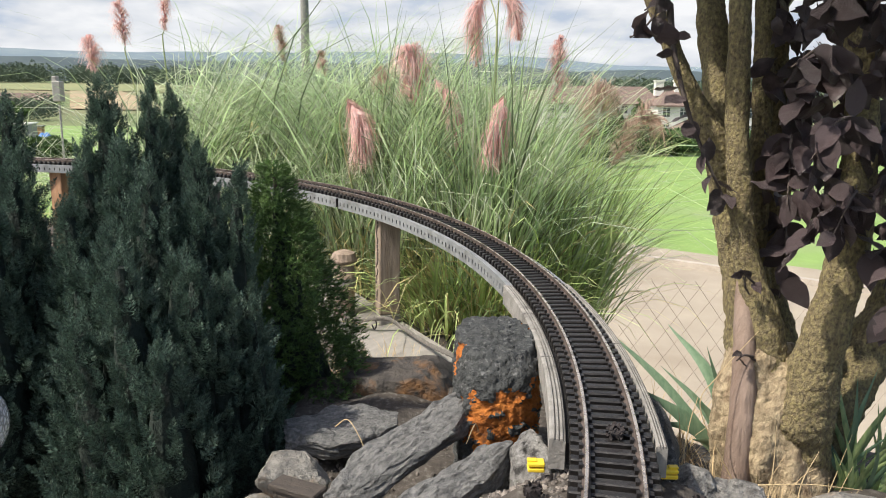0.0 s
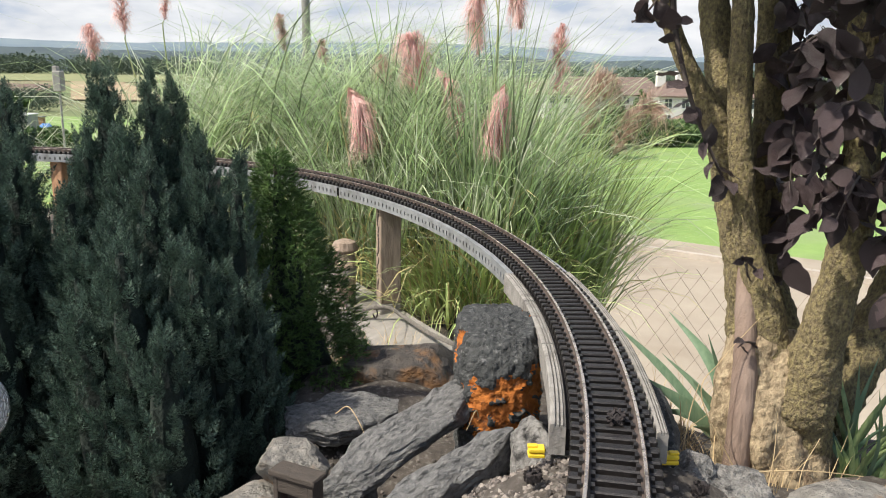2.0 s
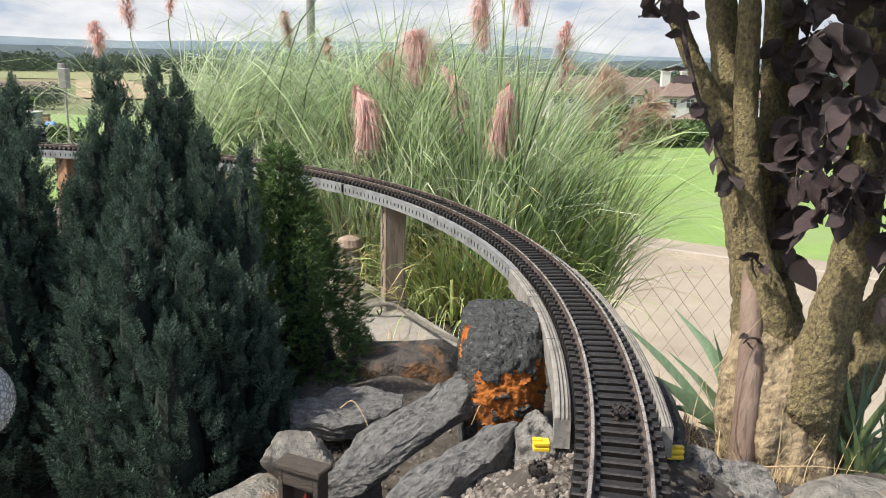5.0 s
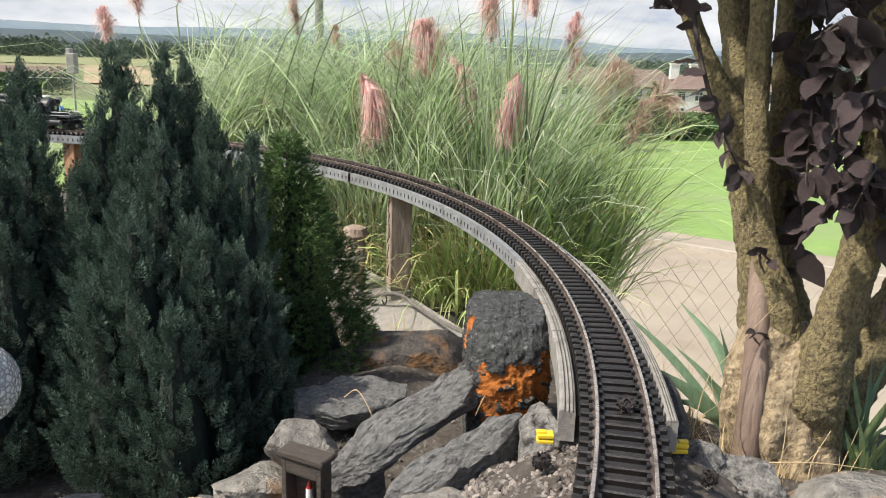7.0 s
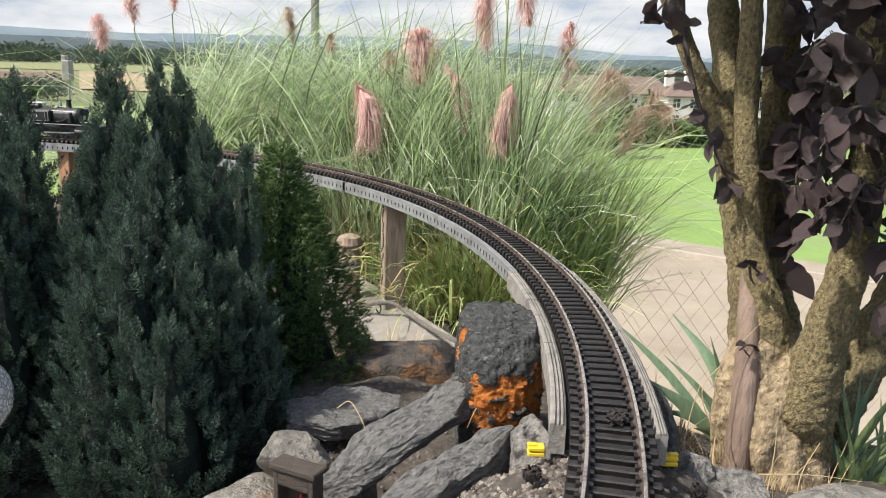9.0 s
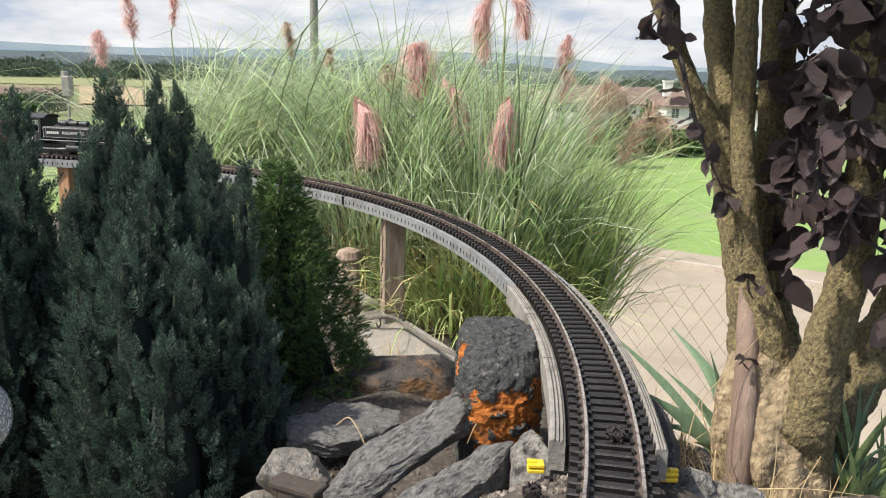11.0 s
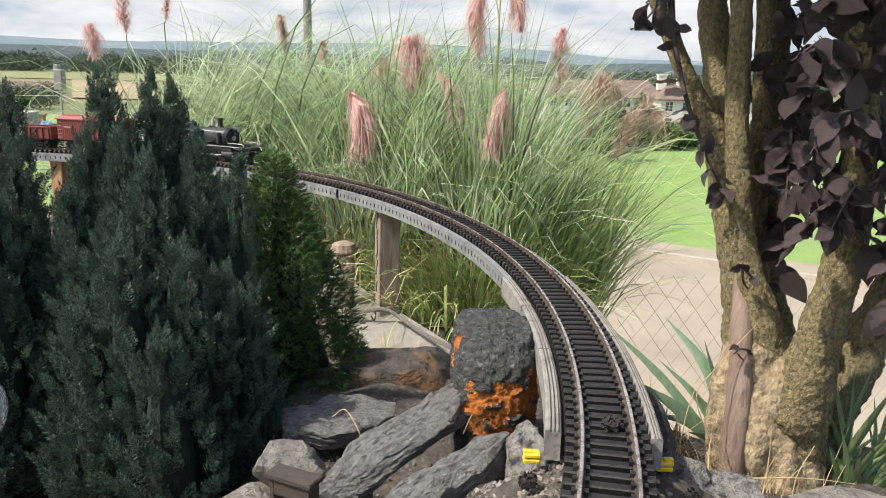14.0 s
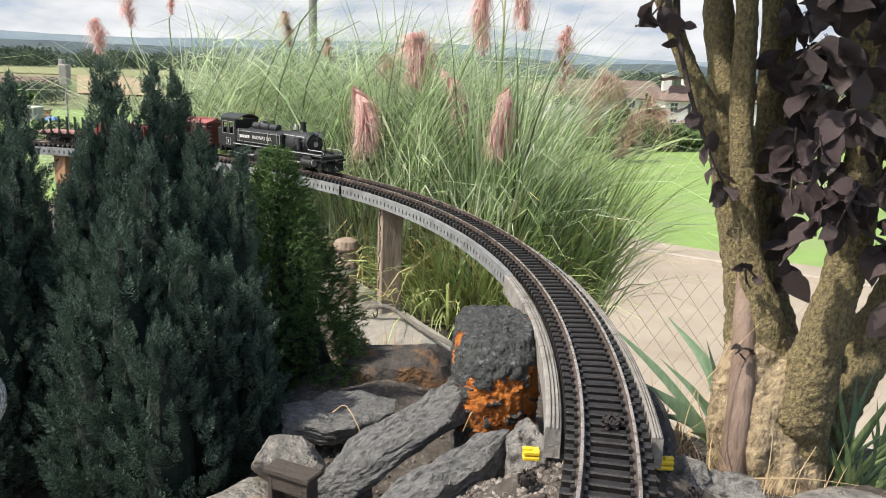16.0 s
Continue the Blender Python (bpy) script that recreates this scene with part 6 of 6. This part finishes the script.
    hl = make("headlight", Geo().cyl((0.168, 0, 0.104), (0.182, 0, 0.104), 0.0098, seg=16).box((0.172, 0, 0.092), (0.010, 0.010, 0.008)), M["loco"], t)
    make("lens", Geo().cyl((0.182, 0, 0.104), (0.1832, 0, 0.104), 0.0080, seg=16), M["silver"], hl)
    make("front_deck", Geo().box((0.195, 0, 0.046), (0.078, 0.074, 0.004), bevel=0.001).box((0.165, 0, 0.050), (0.012, 0.05, 0.012), bevel=0.002), M["loco_grey"], t)
    make("number_plate", Geo().cyl((0.1612, 0, 0.075), (0.1624, 0, 0.075), 0.008, seg=16), M["silver"], t)
    for x0 in (0.172, -0.048):
        for sg in (-1, 1):
            cy = make("cylinder", Geo().cyl((x0 - 0.022, sg * 0.036, 0.026), (x0 + 0.022, sg * 0.036, 0.026), 0.0125, seg=18).box((x0, sg * 0.036, 0.042), (0.040, 0.018, 0.016), bevel=0.003), M["loco_grey"], t)
            make("cylinder_cover", Geo().cyl((x0 + 0.022, sg * 0.036, 0.026), (x0 + 0.0245, sg * 0.036, 0.026), 0.0105, seg=18), M["silver"], cy)
            make("piston_rod", Geo().cyl((x0 - 0.022, sg * 0.036, 0.024), (x0 - 0.075, sg * 0.036, 0.022), 0.0016, seg=8).box((x0 - 0.10, sg * 0.0325, 0.021), (0.10, 0.002, 0.0045), bevel=0.0005), M["silver"], t)
    for sg in (-1, 1):
        make("air_pump", Geo().cyl((0.130, sg * 0.036, 0.058), (0.130, sg * 0.036, 0.092), 0.0068, seg=12), M["loco_grey"], t)
        make("pipe", Geo().tube(smooth_path([(0.06, sg * 0.034, 0.060), (0.10, sg * 0.039, 0.064), (0.150, sg * 0.036, 0.086), (0.17, sg * 0.03, 0.052)], 5), 0.0016, 6), M["loco_grey"], t)
        make("deck_rail", Geo().tube(smooth_path([(0.166, sg * 0.034, 0.062), (0.20, sg * 0.036, 0.062), (0.231, sg * 0.034, 0.060), (0.232, sg * 0.033, 0.046)], 5), 0.0011, 6), M["silver"], t)
        make("step", Geo().box((0.222, sg * 0.035, 0.022), (0.016, 0.010, 0.003)).box((0.222, sg * 0.035, 0.034), (0.003, 0.003, 0.024)), M["loco"], t)
        make("cab_step", Geo().box((-0.235, sg * 0.038, 0.018), (0.018, 0.010, 0.003)).box((-0.235, sg * 0.038, 0.028), (0.003, 0.003, 0.024)), M["loco"], t)
    make("buffer_beam", Geo().box((0.233, 0, 0.037), (0.008, 0.082, 0.017), bevel=0.002), M["loco"], t)
    pl = Geo()
    for i in range(11):
        y = (i - 5) * 0.0068
        pl.tube([(0.235, y * 1.05, 0.036), (0.262 - abs(y) * 0.55, y * 0.9, 0.008)], 0.0019, 6)
    pl.tube([(0.242, -0.034, 0.008), (0.263, 0, 0.008), (0.242, 0.034, 0.008)], 0.0022, 6)
    make("pilot", pl, M["loco"], t)
    make("coupler", Geo().box((0.248, 0, 0.034), (0.024, 0.008, 0.008), bevel=0.002), M["iron"], t)
    make("rear_coupler", Geo().box((-0.282, 0, 0.026), (0.030, 0.008, 0.007), bevel=0.002), M["iron"], t)
    for x in (0.128, 0.090, 0.052, -0.092, -0.130, -0.168):
        wheelset(t, x, 0.0185, "driving_wheels")
    for x in (0.206, -0.225):
        wheelset(t, x, 0.0115, "leading_wheels")
    return t


def bogie(t, x):
    b = make("bogie", Geo().box((x, 0, 0.018), (0.020, 0.050, 0.006), bevel=0.001), M["iron"], t)
    for sg in (-1, 1):
        make("side_frame", Geo().box((x, sg * 0.030, 0.018), (0.060, 0.004, 0.007), bevel=0.001).box((x - 0.02, sg * 0.0305, 0.0125), (0.009, 0.006, 0.010), bevel=0.001)
             .box((x + 0.02, sg * 0.0305, 0.0125), (0.009, 0.006, 0.010), bevel=0.001).box((x, sg * 0.0305, 0.0105), (0.022, 0.004, 0.009), bevel=0.001), M["iron"], b)
    for dx in (-0.02, 0.02):
        wheelset(t, x + dx, 0.0125, "wheelset", False)


def underframe(t, L, key):
    make("underframe", Geo().box((0, 0, 0.030), (L, 0.060, 0.007), bevel=0.001).box((0, -0.028, 0.022), (L * 0.5, 0.003, 0.003)).box((0, 0.028, 0.022), (L * 0.5, 0.003, 0.003)).box((0.01, 0, 0.020), (0.03, 0.022, 0.014), bevel=0.003), M["iron"], t)
    for sg in (-1, 1):
        make("coupler", Geo().box((sg * (L / 2 + 0.013), 0, 0.026), (0.028, 0.008, 0.007), bevel=0.002), M["iron"], t)
        bogie(t, sg * (L / 2 - 0.052))


def boxcar():
    t = thing("boxcar", (0, 0, 0), "red-brown model boxcar with a faded red roof", "model wagon", "model train")
    L, W = 0.256, 0.082
    underframe(t, L, "boxcar")
    body = make("body", Geo().box((0, 0, 0.069), (L, W, 0.072), bevel=0.001), M["boxcar"], t)
    for i in range(30):
        x = -L / 2 + 0.006 + i * (L - 0.012) / 29
        for sg in (-1, 1):
            make("board", Geo().box((x, sg * (W / 2 + 0.0004), 0.069), (0.0066, 0.0012, 0.070)), M["boxcar"], body)
    rf = Geo()
    rf.add([(x, y, z) for x in (-L / 2 - 0.005, L / 2 + 0.005) for y, z in ((-W / 2 - 0.005, 0.1045), (-W / 2 - 0.005, 0.107), (0, 0.1165), (W / 2 + 0.005, 0.107), (W / 2 + 0.005, 0.1045))],
           [(0, 1, 2, 3, 4), (5, 6, 7, 8, 9), (0, 1, 6, 5), (1, 2, 7, 6), (2, 3, 8, 7), (3, 4, 9, 8), (4, 0, 5, 9)])
    roof = make("roof", rf, M["car_roof"], t, label="faded pinkish red roof")
    make("roof_walk", Geo().box((0, 0, 0.1185), (L + 0.012, 0.012, 0.002)), M["car_roof"], roof)
    for sg in (-1, 1):
        d = make("door", Geo().box((0, sg * (W / 2 + 0.0028), 0.068), (0.052, 0.0028, 0.066), bevel=0.0008), M["boxcar"], t)
        make("door_rail", Geo().box((0.012, sg * (W / 2 + 0.0035), 0.1025), (0.10, 0.003, 0.002)), M["boxcar"], d)
        bars(body, 3, 0.006, 0.006, Matrix.Translation((-0.088 * sg, sg * (W / 2 + 0.0014), 0.084)) @ SIDE[sg], M["silver"])
        bars(body, 4, 0.005, 0.004, Matrix.Translation((0.085 * sg, sg * (W / 2 + 0.0014), 0.078)) @ SIDE[sg], M["silver"])
        for e in (-1, 1):
            ld = Geo()
            for k in range(5):
                ld.box((e * (L / 2 - 0.012), sg * (W / 2 + 0.0025), 0.042 + k * 0.013), (0.016, 0.0012, 0.0012))
                ld.box((e * (L / 2 + 0.0012), sg * 0.026, 0.042 + k * 0.013), (0.0012, 0.016, 0.0012))
            make("ladder", ld, M["silver"], body, label="pale grab irons")
    return t


def gondola():
    t = thing("gondola", (0, 0, 0), "open red-brown model gondola wagon with ribbed sides", "model wagon", "model train")
    L, W = 0.208, 0.082
    underframe(t, L, "boxcar")
    make("floor", Geo().box((0, 0, 0.036), (L, W, 0.005)), M["boxcar"], t)
    for sg in (-1, 1):
        s = make("side", Geo().box((0, sg * (W / 2 - 0.001), 0.0535), (L, 0.003, 0.040), bevel=0.0006).box((0, sg * (W / 2), 0.074), (L + 0.002, 0.007, 0.003), bevel=0.0006), M["boxcar"], t)
        for k in range(9):
            make("rib", Geo().box((-L / 2 + 0.01 + k * (L - 0.02) / 8, sg * (W / 2 + 0.0018), 0.053), (0.004, 0.0042, 0.038), bevel=0.0006), M["boxcar"], s)
        for k in (2, 3):
            bars(s, 4, 0.0035, 0.005, Matrix.Translation((-L / 2 + 0.0265 + k * (L - 0.02) / 8, sg * (W / 2 + 0.0008), 0.058)) @ SIDE[sg], M["silver"])
        make("end", Geo().box((sg * (L / 2 - 0.0015), 0, 0.0535), (0.003, W - 0.006, 0.040)), M["boxcar"], t)
    return t


def flat_car():
    t = thing("flat_wagon", (0, 0, 0), "flat model wagon with a pinkish deck and upright stakes", "model wagon", "model train")
    L, W = 0.208, 0.080
    underframe(t, L, "boxcar")
    deck = make("deck", Geo().box((0, 0, 0.0365), (L, W, 0.006), bevel=0.001), M["flat_deck"], t)
    for k in range(18):
        make("plank", Geo().box((-L / 2 + 0.0065 + k * (L - 0.013) / 17, 0, 0.0402), (0.0105, W - 0.002, 0.0016), bevel=0.0004), M["flat_deck"], deck)
    for k in range(6):
        for sg in (-1, 1):
            st = make("stake", Geo().box((-L / 2 + 0.022 + k * (L - 0.044) / 5, sg * (W / 2 + 0.002), 0.058), (0.0065, 0.005, 0.058), bevel=0.0008), M["loco"], t)
            make("pocket", Geo().box((-L / 2 + 0.022 + k * (L - 0.044) / 5, sg * (W / 2 + 0.003), 0.036), (0.010, 0.008, 0.009), bevel=0.001), M["iron"], st)
    return t


loco, box_wagon, gondola_wagon, stake_wagon = locomotive(), boxcar(), gondola(), flat_car()

# ---- sleepers, piece by piece ----
sg_ = Geo()
sg_.box((0, 0, -0.0140), (0.0765, 0.0102, 0.0110), bevel=0.0014)
for c in (-0.0232, 0.0232):
    for d in (-0.0052, 0.0052):
        sg_.box((c + d, 0, -0.0068), (0.0034, 0.0066, 0.0040))
sl = make("sleeper", sg_, M["sleeper"], track)
SLEEPER_PITCH = 0.0193
rs = np.random.default_rng(3)
count = int((3.6 + 0.56) / SLEEPER_PITCH)
for i in range(count):
    s = -0.56 + i * SLEEPER_PITCH
    ob = sl if i == 0 else new("sleeper", sl.data)
    ob.parent = track
    p = on_arc(s)
    ob.matrix_basis = Matrix.Translation(p) @ Matrix.Rotation(s / RAD + rs.normal(0, 0.006), 4, "Z")


# ---- what moves ----
TIMES = (0.0, 2.0, 4.0, 5.2, 6.3, 7.0, 8.0, 9.0, 10.0, 11.3, 12.0, 13.0, 14.0, 15.0, 16.0)
PLACES = (3.42, 3.20, 3.00, 2.885, 2.812, 2.785, 2.718, 2.648, 2.556, 2.418, 2.318, 2.142, 1.960, 1.769, 1.582)


def chimney_at(t):
    """How far along the circle the locomotive's chimney stands."""
    i = max(0, min(len(TIMES) - 2, int(np.searchsorted(TIMES, t)) - 1))
    h = TIMES[i + 1] - TIMES[i]
    def slope(k):
        if k in (0, len(TIMES) - 1):
            k0, k1 = (0, 1) if k == 0 else (k - 1, k)
        else:
            k0, k1 = k - 1, k + 1
        return (PLACES[k1] - PLACES[k0]) / (TIMES[k1] - TIMES[k0])
    u = (t - TIMES[i]) / h
    return ((2 * u ** 3 - 3 * u * u + 1) * PLACES[i] + (u ** 3 - 2 * u * u + u) * h * slope(i)
            + (3 * u * u - 2 * u ** 3) * PLACES[i + 1] + (u ** 3 - u * u) * h * slope(i + 1))


def on_track(s, inset):
    p = on_arc(s, -inset)
    a = s / RAD
    return pose(p[0], p[1], p[2], 0, 0, math.degrees(math.atan2(-math.cos(a), math.sin(a))))


def motions():
    steps = [round(k * 0.25, 2) for k in range(65)]
    for ob, back, inset in ((loco, 0.105, 0.006), (box_wagon, 0.551, 0.003), (gondola_wagon, 0.812, 0.003), (stake_wagon, 1.048, 0.003)):
        walk(ob, [(t, on_track(chimney_at(t) + back, inset)) for t in steps])
    fine = [k * 2 / 15 for k in range(83)] + [11 + k / 15 for k in range(1, 76)]
    for w, t_, x, r in WHEELS:
        walk(w, [(t, pose(x, 0, r, 0, math.degrees((PLACES[0] - chimney_at(t)) / r), 0)) for t in fine])


motions()
